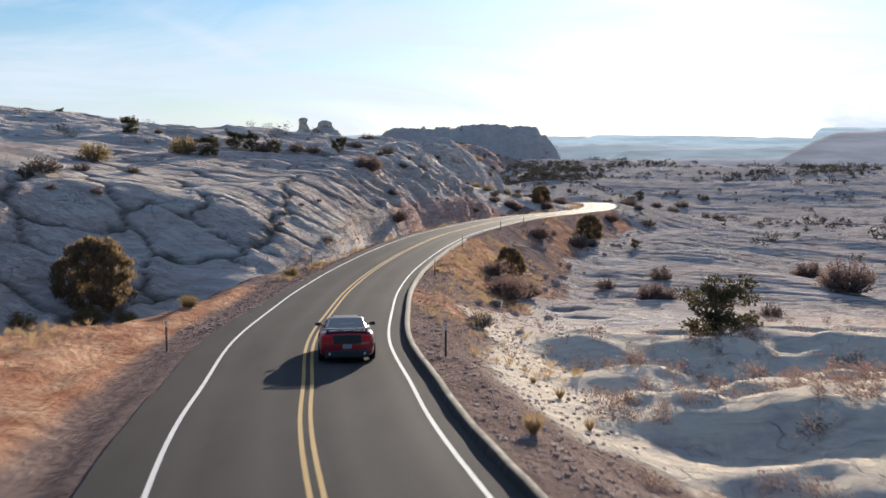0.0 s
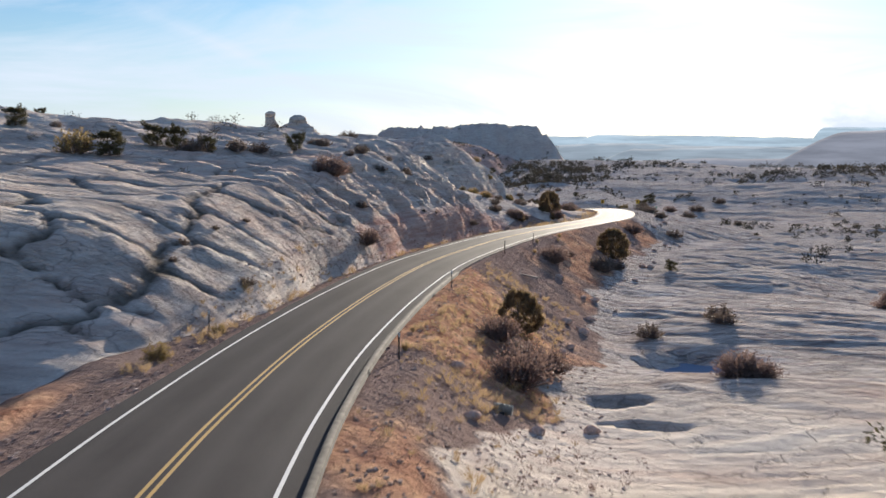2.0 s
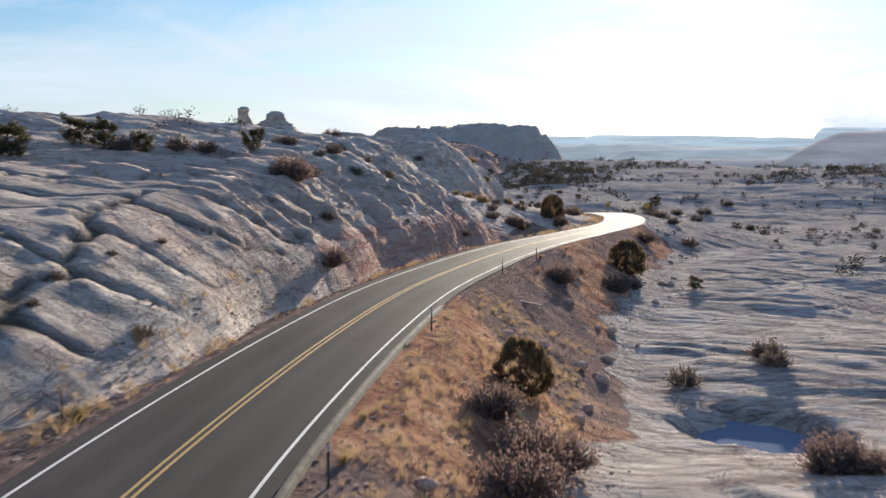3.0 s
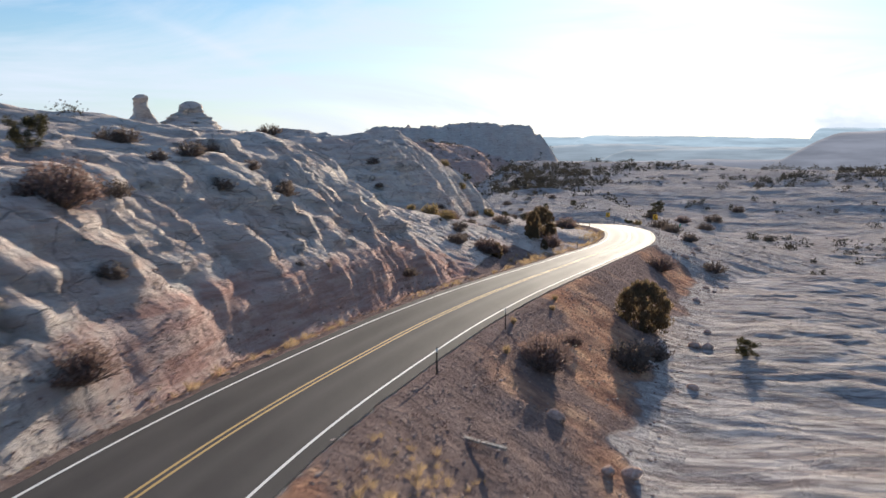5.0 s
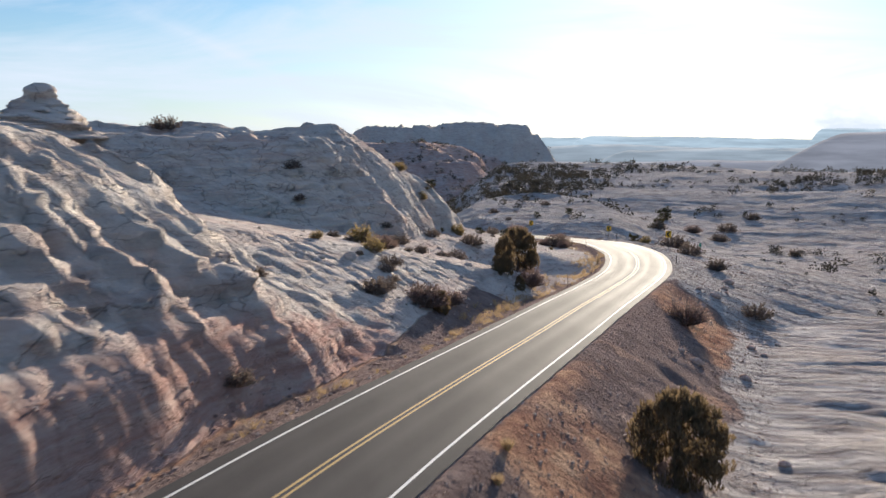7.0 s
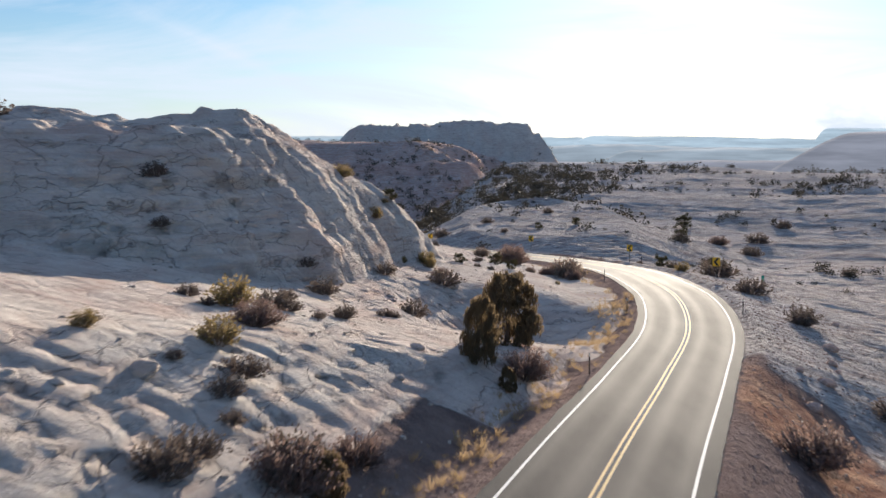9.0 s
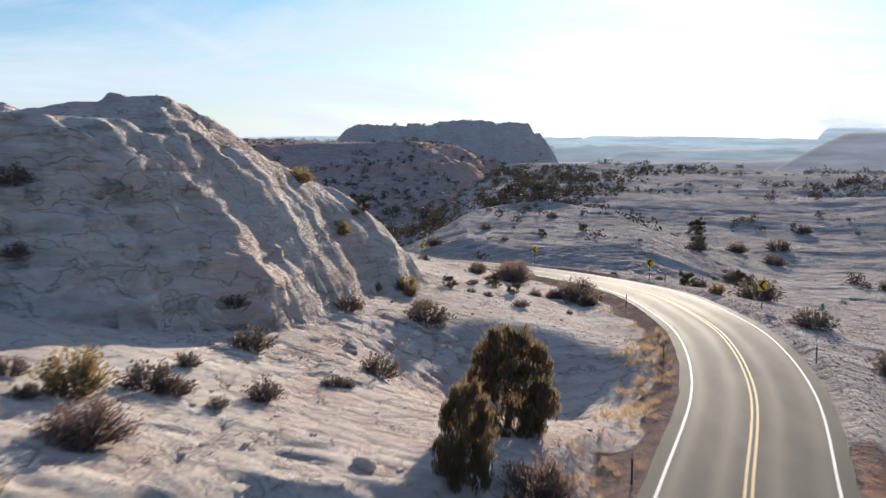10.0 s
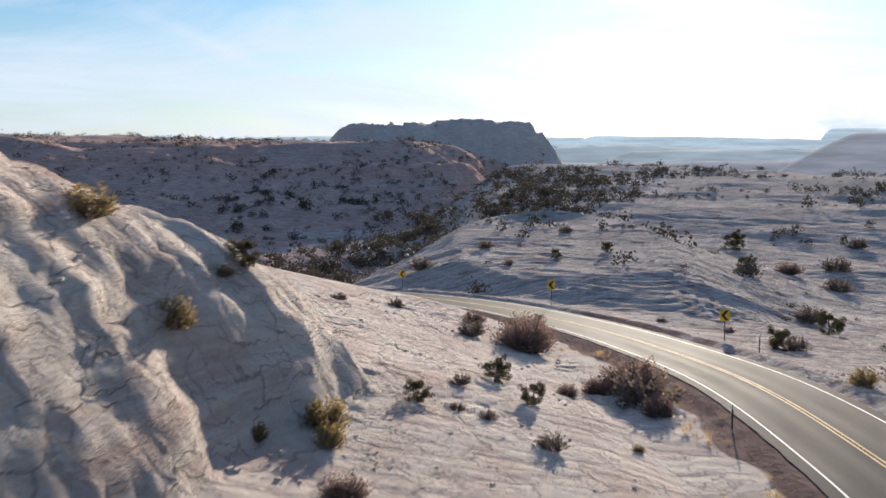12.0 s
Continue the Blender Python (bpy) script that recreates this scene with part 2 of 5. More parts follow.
def asphalt(name):
    s_ = Shade(name, 0.8, 0, 0.009)
    p = s_.pos()
    a0 = s_.node("ShaderNodeAttribute", attribute_name="across").outputs["Fac"]
    grain, patch = s_.noise(p, 40.0, 4, 0.7), s_.noise(s_.pos((0.5, 0.12, 1)), 0.8, 5)
    wheel = s_.calc("ABSOLUTE", s_.calc("SUBTRACT", s_.calc("ABSOLUTE", s_.calc("SUBTRACT", s_.calc("ABSOLUTE", a0), 1.85)), 0.85))
    track = s_.ramp(wheel, 0.0, 0.55, 1.0, 0.0)
    col = s_.mix(s_.ramp(patch, 0.35, 0.65), (0.054, 0.049, 0.047), (0.071, 0.064, 0.060))
    col = s_.mix(s_.calc("MULTIPLY", track, 0.35), col, (0.10, 0.091, 0.084))
    col = s_.mix(s_.ramp(grain, 0.35, 0.7, 0.0, 0.4), col, (0.10, 0.093, 0.087))
    rough = s_.calc("SUBTRACT", s_.ramp(patch, 0.3, 0.7, 0.80, 0.77), s_.calc("MULTIPLY", track, 0.05))
    return s_.done(col, s_.bump(grain, 0.012), rough)


def road_paint(name, colour):
    s_ = Shade(name, 0.8, 0, 0.12)
    n = s_.noise(s_.pos(), 6.0, 6, 0.7)
    g = s_.noise(s_.pos(), 45.0, 3, 0.7)
    col = s_.mix(s_.ramp(n, 0.58, 0.75, 0.0, 0.6), colour, (0.10, 0.095, 0.085))
    return s_.done(col, s_.bump(g, 0.01))


def foliage(name, dark, light, back=0.35):
    """Leaves that let some of the sun through."""
    s_ = Shade(name, 0.75, 0, 0.2)
    r = s_.calc("ADD", s_.calc("MULTIPLY", s_.island(), 0.65), s_.calc("MULTIPLY", s_.random(), 0.35))
    col = s_.mix(r, dark, light)
    s_.put(col, s_.b.inputs["Base Color"])
    tr = s_.node("ShaderNodeBsdfTranslucent")
    s_.put(s_.mix(0.35, col, tuple(min(1, c * 1.6) for c in light)), tr.inputs["Color"])
    mx = s_.node("ShaderNodeMixShader")
    mx.inputs[0].default_value = back
    s_.put(s_.b.outputs[0], mx.inputs[1])
    s_.put(tr.outputs[0], mx.inputs[2])
    s_.put(mx.outputs[0], s_.t.nodes["Material Output"].inputs["Surface"])
    return s_.m


M_GROUND = sandstone("sandstone_ground", True)
M_ROCK = sandstone("sandstone_rock", False)
M_ASPHALT = asphalt("asphalt")
M_WHITE = road_paint("white_line", (0.62, 0.61, 0.58))
M_YELLOW = road_paint("yellow_line", (0.40, 0.26, 0.085))

# ---- the road's line ----
ROAD_PLAN = [(5.5, -40), (2.7, -15), (-0.5, 8), (-3.06, 23), (-4.08, 31), (-5.23, 41), (-5.66, 52), (-5.8, 65), (-5.1, 80), (-2.9, 99.8), (0.2, 119.6),
             (4.9, 139.2), (9.15, 153.9), (13.75, 168.3), (18.65, 183.7), (23.65, 199.7), (29.1, 216.4), (34.5, 233.9), (37.6, 250.2), (38.45, 264.1),
             (38.4, 278), (36.8, 291.1), (34.4, 303.6), (30.5, 315.3), (24.9, 326.8), (16.5, 336.6), (4, 343.2), (-13.4, 346.3), (-40, 346.2), (-77, 341)]


def spline(points, step):
    """Catmull-Rom through the points, cut at even steps."""
    P = np.array(points, float)
    P = np.vstack([2 * P[0] - P[1], P, 2 * P[-1] - P[-2]])
    out = []
    for i in range(1, len(P) - 2):
        n = max(2, int(np.linalg.norm(P[i + 1] - P[i]) / step * 4))
        for k in np.arange(n) / n:
            out.append(0.5 * (2 * P[i] + (P[i + 1] - P[i - 1]) * k + (2 * P[i - 1] - 5 * P[i] + 4 * P[i + 1] - P[i + 2]) * k ** 2
                              + (3 * P[i] - P[i - 1] - 3 * P[i + 1] + P[i + 2]) * k ** 3))
    out = np.array(out + [P[-2]])
    s = np.concatenate([[0], np.cumsum(np.linalg.norm(np.diff(out, axis=0), axis=1))])
    t = np.arange(0, s[-1], step)
    return np.stack([np.interp(t, s, out[:, 0]), np.interp(t, s, out[:, 1])], 1)


ROAD = spline(ROAD_PLAN, 1.0)
TAN = np.gradient(ROAD, axis=0)
TAN /= np.linalg.norm(TAN, axis=1)[:, None]
NOR = np.stack([TAN[:, 1], -TAN[:, 0]], 1)      # to the right of travel


def curve(points, x):
    """A smooth line through (x, value) points, without overshoot."""
    P = np.array(points, float)
    px, py = P[:, 0], P[:, 1]
    h, dl = np.diff(px), np.diff(py) / np.diff(px)
    m = np.concatenate([[dl[0]], np.where(dl[1:] * dl[:-1] > 0, 2 * dl[1:] * dl[:-1] / (dl[1:] + dl[:-1] + 1e-12), 0), [dl[-1]]])
    x = np.clip(x, px[0], px[-1])
    k = np.clip(np.searchsorted(px, x, "right") - 1, 0, len(h) - 1)
    t = (x - px[k]) / h[k]
    return ((2 * t ** 3 - 3 * t ** 2 + 1) * py[k] + (t ** 3 - 2 * t ** 2 + t) * h[k] * m[k]
            + (3 * t ** 2 - 2 * t ** 3) * py[k + 1] + (t ** 3 - t ** 2) * h[k] * m[k + 1])


GRADE = [(-40, 5.2), (20, 2.15), (42, 0.84), (75, -0.58), (100, -1.02), (130, -1.65), (160, -2.35), (200, -4.0), (230, -5.1), (255, -5.5), (280, -6.4), (305, -7.87), (335, -9.3), (420, -12.5)]


def road_z(x, y):
    return curve(GRADE, y) + 0 * x


# ---- noise on arrays ----
def hashed(i, j, seed):
    h = np.sin(i * 127.1 + j * 311.7 + seed * 74.7) * 43758.5453
    return h - np.floor(h)


def vnoise(x, y, seed=0):
    """Value noise, -1 to 1."""
    i, j = np.floor(x), np.floor(y)
    u, v = x - i, y - j
    u, v = u * u * u * (u * (u * 6 - 15) + 10), v * v * v * (v * (v * 6 - 15) + 10)
    a0 = hashed(i, j, seed) * (1 - u) + hashed(i + 1, j, seed) * u
    a1 = hashed(i, j + 1, seed) * (1 - u) + hashed(i + 1, j + 1, seed) * u
    return 2 * (a0 * (1 - v) + a1 * v) - 1


def fbm(x, y, octaves=4, seed=0, gain=0.5):
    r, amp, tot = 0 * x, 1.0, 0.0
    for k in range(octaves):
        c, s_ = math.cos(0.6 * k), math.sin(0.6 * k)
        r = r + amp * vnoise((x * c - y * s_) * 2 ** k, (x * s_ + y * c) * 2 ** k, seed + 13 * k)
        tot += amp
        amp *= gain
    return r / tot


def smooth(a, b, x):
    t = np.clip((x - a) / (b - a), 0, 1)
    return t * t * (3 - 2 * t)


def smax(a, b, k):
    h = np.clip(0.5 + 0.5 * (a - b) / k, 0, 1)
    return b + (a - b) * h + k * h * (1 - h)


def road_frame(x, y):
    """Signed distance from the road's centre line, to the right of travel."""
    best, sign = np.full(x.shape, 1e9), np.ones(x.shape)
    near = (x > -140) & (x < 140) & (y > -110) & (y < 430)
    px, py = x[near], y[near]
    bb, ss = np.full(px.shape, 1e18), np.ones(px.shape)
    for k in range(0, len(ROAD) - 1, 2):
        dx, dy = px - ROAD[k, 0], py - ROAD[k, 1]
        along = np.clip(dx * TAN[k, 0] + dy * TAN[k, 1], -1.1, 1.1)
        ex, ey = dx - along * TAN[k, 0], dy - along * TAN[k, 1]
        q = ex * ex + ey * ey
        m = q < bb
        bb = np.where(m, q, bb)
        ss = np.where(m, np.sign(dx * NOR[k, 0] + dy * NOR[k, 1]), ss)
    best[near], sign[near] = np.sqrt(bb), ss
    sign[~near] = np.where(y[~near] > 330, 1, np.sign(x[~near]))
    best[~near] = 200
    return best * sign


def inside(x, y, poly):
    """Distance to the outline of a plan polygon, positive inside."""
    P = np.array(poly, float)
    best, odd = np.full(x.shape, 1e18), np.zeros(x.shape, bool)
    for (ax, ay), (bx, by) in zip(P, np.roll(P, -1, 0)):
        ex, ey = bx - ax, by - ay
        k = np.clip(((x - ax) * ex + (y - ay) * ey) / (ex * ex + ey * ey), 0, 1)
        best = np.minimum(best, (x - ax - k * ex) ** 2 + (y - ay - k * ey) ** 2)
        cross = ((ay > y) != (by > y))
        odd ^= cross & (x < (bx - ax) * (y - ay) / (by - ay + 1e-12) + ax)
    return np.where(odd, 1, -1) * np.sqrt(best)


# plan outlines of the rock hills
HILL_B = [(-300, 215), (-30, 216), (-12, 220), (-4, 222.5), (4.5, 226), (9.5, 234), (11.8, 242), (14, 252), (16.8, 264), (15.5, 268), (9, 265), (2, 263), (-8, 264),
          (-30, 272), (-80, 285), (-300, 295)]
BUTTE = [(-78, 1075), (-55, 1045), (20, 1050), (80, 1040), (120, 1056), (122, 1140), (60, 1180), (-40, 1190), (-80, 1150)]


def cells(x, y, seed):
    """Distance to the border between the two nearest of scattered points, and a number for the cell."""
    i, j = np.floor(x), np.floor(y)
    f1, f2, cid = np.full(x.shape, 9.0), np.full(x.shape, 9.0), np.zeros(x.shape)
    for a0 in (-1, 0, 1):
        for b0 in (-1, 0, 1):
            cx = i + a0 + 0.15 + 0.7 * hashed(i + a0, j + b0, seed)
            cy = j + b0 + 0.15 + 0.7 * hashed(i + a0, j + b0, seed + 5)
            q = np.hypot(x - cx, y - cy)
            n = q < f1
            f2 = np.where(n, f1, np.minimum(f2, q))
            cid = np.where(n, hashed(i + a0, j + b0, seed + 9), cid)
            f1 = np.where(n, q, f1)
    return f2 - f1, cid


def ellipse(x, y, cx, cy, rx, ry, turn=0.0):
    c, s_ = math.cos(turn), math.sin(turn)
    u, v = (x - cx) * c + (y - cy) * s_, -(x - cx) * s_ + (y - cy) * c
    return np.hypot(u / rx, v / ry)


def saw(s, length):
    """Long gentle backs and short steep fronts along s."""
    f = s / length - np.floor(s / length)
    return np.where(f < 0.2, f / 0.2, (1 - f) / 0.8) - 0.5


def land(x, y):
    """Height of the ground, distance from the road, and zones: soil, red rock, cracks, sand."""
    d = road_frame(x, y)
    rz = road_z(x, y)
    ad = np.abs(d)
    wx = x + 1.6 * fbm(x / 14, y / 14, 3, 3) + 0.2 * fbm(x / 2.6, y / 2.6, 2, 5)
    wy = y + 1.8 * fbm(x / 11, y / 14, 3, 7) + 0.2 * fbm(x / 2.8, y / 2.8, 2, 6)
    # valley to the right of the road
    right = curve([(-200, 2), (0, 0.2), (30, -0.9), (55, -1.9), (75, -4.3), (95, -6.6), (112, -7.5), (124, -7.5), (138, -7.1), (155, -6.9), (180, -7.9), (215, -8.6), (260, -10.0), (310, -11.6),
                   (390, -14.2), (450, -12.2), (490, -9.8), (560, -6.6), (640, -3.6), (705, -1.4), (745, -3.5), (820, -16), (1050, -50), (1500, -90), (2500, -130), (4700, -240)], y + 0.12 * (x - 20))
    right = right - 3.0 * smooth(25, 120, x) * smooth(20, 200, y) * smooth(560, 400, y) - 2.6 * smooth(36, 60, x) * smooth(205, 165, y) * smooth(90, 130, y) - 3.0 * smooth(95, 230, x) * smooth(560, 680, y)
    right = right + 1.5 * smooth(1.0, 0.0, ellipse(x, y, 90, 690, 75, 60)) + 2.2 * fbm(x / 55, y / 60, 4, 23) * smooth(380, 520, y)
    right = right + (1.6 * fbm(x / 8, y / 6, 3, 25) + 0.4) * smooth(8, 13, d) * smooth(66, 54, y)
    right = right + (1.1 * fbm(x / 38, y / 24, 3, 21) + 0.32 * fbm(x / 12, y / 9, 3, 22)) * smooth(8, 26, ad)
    # smooth rock slab before the pool, and the pool's basin
    slab = -4.4 - 0.006 * (x - 16) ** 2 - 0.02 * np.maximum(np.abs(y - 80) - 6, 0) ** 2
    right = smax(right, slab, 1.5)
    px, py = x + 1.6 * fbm(x / 4, y / 4, 3, 33), y + 1.6 * fbm(x / 4, y / 4, 3, 34)
    pool = ellipse(px, py, 19.8, 104.5, 3.6, 4.6, 0.25)
    k = smooth(1.35, 0.9, pool)
    right = right * (1 - k) - 8.9 * k
    for cx, cy, rx, ry in ((10.2, 82.6, 1.9, 0.9), (9.5, 77.8, 1.7, 0.9)):
        right = right - 0.8 * smooth(1.15, 0.6, ellipse(px, py, cx, cy, rx, ry, 0.2))
    # the low rock dome across the bend
    ax = np.abs(x - 43)
    dome = -4.4 - np.where(ax < 20, np.where(x > 43, 0.0135, 0.0085) * ax ** 2, np.where(x > 43, 5.4, 3.4) + 0.28 * (ax - 20)) - 0.0008 * np.clip(415 - y, 0, 110) ** 2 - 0.004 * np.maximum(y - 415, 0) ** 2 + 0.5 * fbm(x / 26, y / 26, 3, 24) + 0.35 * fbm(x / 11, y / 5, 3, 20)
    dome = np.minimum(dome, rz - 0.15 + 0.07 * np.maximum(d - 4.5, 0))
    right = smax(right, np.where(y > 300, dome, -60), 1.5)
    rim = rz - 0.3 - curve([(195, 0.50), (222, 0.34), (245, 0.19), (272, 0.13), (330, 0.08)], y) * np.maximum(ad - 5.0, 0) - 0.0022 * np.maximum(ad - 13, 0) ** 2 + 0.35 * fbm(x / 7, y / 7, 3, 19) * smooth(5, 9, ad)
    right = smax(right, np.where(y > 205, rim - 3 * smooth(225, 205, y), -60), 0.8)
    right = right - np.where(y > 340, 24 * smooth(362, 450, y) * smooth(20, -25, x - 0.10 * (y - 340)), 0)
    bank = rz - 0.22 - (0.60 - 0.30 * smooth(215, 246, y)) * np.maximum(ad - 4.6 - 1.0 * smooth(125, 95, y), 0) + 0.25 * fbm(x / 3, y / 3, 2, 26) * smooth(6, 8, ad)
    zr = smax(bank, right, 2.2)
    soil_r = smooth(-0.3, 0.9, bank - right + 1.1 * fbm(x / 9, y / 13, 3, 16) + 0.5 * fbm(x / 2.5, y / 3, 2, 17) - 0.2) * smooth(3.6, 4.0, ad) * np.maximum(smooth(250, 215, y), smooth(8.5, 5.5, ad + 1.5 * fbm(x / 5, y / 5, 2, 18)))
    # ledges of the bedding, on bare rock
    lev = (zr + 0.03 * x + 0.012 * y + 0.9 * fbm(x / 26, y / 11, 3, 27)) / 0.32
    fr = lev - np.floor(lev)
    ledge = (smooth(0.0, 0.40, fr) - fr) * 0.32
    zr = zr + ledge * (1 - soil_r) * smooth(10, 20, ad) * (0.8 + 0.5 * fbm(x / 9, y / 9, 2, 28))
    # long worn grooves of the cross-beds
    groove = np.abs(fbm((x - 0.5 * y) / 26, (y + 0.5 * x) / 3.4, 3, 30)) * 0.24 + np.abs(fbm((x - 0.4 * y) / 50, (y + 0.4 * x) / 9, 3, 32)) * 0.28
    zr = zr + (groove - 0.12) * (1 - soil_r) * smooth(9, 16, ad) * smooth(80, 110, y) * smooth(620, 500, y)
    # inner side: gully by the road's start, bench inside the bend
    left = rz - 0.35 + 0 * x + 0.25 * fbm(x / 4, y / 4, 3, 29) * smooth(6.5, 9, ad)
    gully = -2.6 * smooth(42, 62, y) * smooth(90, 76, y) * smooth(-7.5, -15, d)
    left = left + 0.34 * fbm(d / 0.9, y / 9, 3, 35) * smooth(4.8, 6.5, ad) * smooth(80, 60, y)
    left = left + gully + 0.7 * smooth(58, 28, y) * smooth(6, 12, ad)
    bench = 0.1 - 0.2 * np.maximum(x, -22) + 0.075 * np.maximum(226 - y, 0) - 0.07 * np.maximum(y - 268, 0) - 0.10 * np.maximum(x - 27, 0) + 0.30 * fbm(x / 14, y / 14, 2, 31)
    bench = np.minimum(bench, rz - 0.3 + (0.5 + 0.5 * smooth(206, 216, y)) * np.maximum(ad - 5.8, 0))
    left = np.where((y > 180) & (d < 0), left + (np.maximum(bench, left) - left) * smooth(172, 184, y) * smooth(350, 318, y), left)
    left = left - 3.6 * smooth(1.6, 0.1, ellipse(x, y, 22.0, 238.0, 6.0, 9.5, -0.3)) * (d < 0)
    left = left + np.maximum(-0.25 * np.maximum(y - 362, 0) - 0.10 * np.maximum(-x - 10, 0) * smooth(270, 320, y), -20)
    z = np.where(d > 0, zr, left)
    # hills
    u = np.where(d < 0, -d, -50) + 0.7 * fbm(x / 9, y / 9, 3, 13) + 0.08 * fbm(x / 2.6, y / 2.6, 2, 5)
    u = u + np.where(y > 430, 400, 0)
    foot = curve([(0, 70), (30, 48), (50, 26), (60, 17), (68, 12), (80, 7.4), (88, 5.5), (100, 5.0), (118, 5.1), (135, 5.3), (165, 6.0), (185, 7.4), (200, 8.6), (216, 15)], y)
    spur = 1.6 * smooth(4.5, 0, np.abs(y - 131 + 0.4 * (x + 6))) + 1.2 * smooth(5, 0, np.abs(y - 151 + 0.5 * (x + 3))) - 1.1 * smooth(5, 0, np.abs(y - 139.5 + 0.5 * (x + 3))) + 0.9 * smooth(5, 0, np.abs(y - 172 + 0.6 * (x - 2)))
    ia = np.where((y > 20) & (y < 222) & (d < 0), u - foot + 0.8 * spur * smooth(5, 9, u) * smooth(30, 16, u), -20)
    ib = inside(x + 1.3 * fbm(x / 9, y / 9, 3, 13) + 0.25 * fbm(x / 2, y / 2, 2, 15), y + 1.5 * fbm(x / 8, y / 8, 3, 14) + 0.3 * fbm(x / 2, y / 2, 2, 16), HILL_B)
    base = curve([(40, 4.6), (80, 5.0), (100, 5.3), (118, 5.6), (130, 6.6), (145, 7.6), (160, 8.2), (177, 8.2), (185, 5.6), (192, 3.9), (200, 2.3), (208, 0.6), (218, -1.2)], y + 0.25 * (x - 2) * smooth(150, 180, y))
    topa = base + (0.14 * np.clip(u - 17, 0, 22) + 0.13 * np.clip(u - 46, 0, 50)) * (1 - 0.85 * smooth(150, 200, y)) + (0.9 * fbm(x / 17, y / 17, 4, 41) + 1.1 * np.abs(fbm(x / 30, y / 13, 3, 40)) * smooth(22, 40, u)) * smooth(8, 20, u)
    topa = topa + (9.4 - base) * smooth(24, 46, u) * smooth(186, 204, y) + 1.0 * smooth(1.0, 0.2, ellipse(x, y, -70, 182, 16, 10))
    steep = curve([(50, 0.42), (92, 0.58), (106, 0.76), (122, 0.88), (150, 0.88), (168, 0.94), (178, 0.72), (188, 0.52), (205, 0.36)], y)
    wall = curve([(70, 0.3), (92, 0.8), (100, 1.5), (118, 2.1), (160, 2.3), (174, 1.5), (184, 0.3), (205, 0.1)], y)
    up = wall * smooth(0, 1.3, ia) + steep * np.maximum(ia - 0.7, 0)
    lump = 1.1 * (0.55 - 2.0 * np.abs(fbm((x + 0.6 * y) / 11, (y - 0.6 * x) / 6.5, 3, 43))) + 0.55 * (0.4 - 1.6 * np.abs(fbm((x + 0.5 * y) / 4.2, (y - 0.5 * x) / 2.8, 3, 44))) + 0.22 * fbm(x / 1.3, y / 1.1, 2, 45)
    lump = 0.62 * lump * smooth(1.2, 4, ia) * (0.12 + 0.88 * smooth(112, 126, y)) * (1 - 0.8 * smooth(178, 188, y)) * smooth(206, 194, y) + (0.12 + 0.23 * smooth(112, 124, y)) * fbm(x / 3.2, y / 2.2, 3, 46) * smooth(0.4, 2.5, ia) * smooth(90, 100, y)
    ha = -smax(-(np.where(y < 170, left, rz - 0.35) + up + lump), -(topa + 0.55 * lump), 2.0)
    nose = smooth(236, 247, y) * smooth(2, 8, x)
    topb = 9.9 - 0.47 * np.maximum(x - 1, 0) - 0.10 * np.maximum(y - 246, 0) + (0.55 - 0.25 * nose) * fbm(x / 8, y / 8, 4, 51) + 0.5 * smooth(-0.1, 0.1, fbm(x / 6, y / 6, 3, 50)) * (1 - nose) + 0.03 * np.maximum(-x - 10, 0) - 1.4 * smooth(246, 236, y)
    faceb = (0.7 * fbm(x / 5, y / 5, 3, 53) + 0.35 * fbm(x / 1.6, y / 1.6, 2, 54)) * smooth(0.3, 2, ib) * (1 - 0.65 * nose)
    sb = 0.1 * x + y + 2.2 * fbm(x / 6, y / 6, 3, 55)
    faceb = faceb + (0.55 * saw(sb, 6.5) + 0.25 * saw(sb, 2.3)) * nose * smooth(0.5, 2.5, ib)
    hb = -smax(-(left + (1.05 + 0.3 * nose) * np.maximum(ib, 0) + 0.5 * smooth(0, 0.5, ib) + faceb), -(topb + 0.6 * faceb), 1.4 + 0.6 * nose)
    z = np.where(ia > 0, np.maximum(z, ha), z)
    z = np.where(ib > 0, np.maximum(z, hb), z)
    onhill = smooth(0.0, 0.6, np.maximum(ia, ib))
    # bedding ledges and joints on the hills and the bench
    lev = (z + 0.05 * x - 0.03 * y + 0.7 * fbm(x / 15, y / 15, 3, 57)) / 0.7
    fr = lev - np.floor(lev)
    rocky = np.maximum(onhill, smooth(6.8, 8.5, -d) * smooth(186, 200, y) * smooth(345, 330, y))
    z = z + (smooth(0.0, 0.7, fr) - fr) * 0.7 * rocky * np.clip(0.5 + 0.7 * fbm(x / 12, y / 12, 2, 58) + 0.3 * smooth(0, 2, ib), 0, 1) * (1 - 0.6 * nose) * (1 - 0.85 * smooth(128, 112, y)) * (1 - 0.75 * (1 - onhill)) * (1 - 0.5 * smooth(180, 188, y) * smooth(0.5, 0, ib))
    b1, _ = cells((wx + 1.6 * fbm(x / 4, y / 4, 3, 11)) / 7.5, (wy + 0.5 * z + 1.6 * fbm(x / 4, y / 4, 3, 12)) / 7.0, 61)
    b2, c2 = cells((wx + 0.7 * fbm(x / 2.5, y / 2.5, 2, 17)) / 2.6, (wy + 0.7 * fbm(x / 2.5, y / 2.5, 2, 18)) / 1.9, 63)
    crack = smooth(0.10, 0.02, b1) * smooth(0.8, 3, ia) * smooth(40, 26, u) * smooth(132, 116, y) * (fbm(x / 9, y / 9, 2, 64) > -0.35)
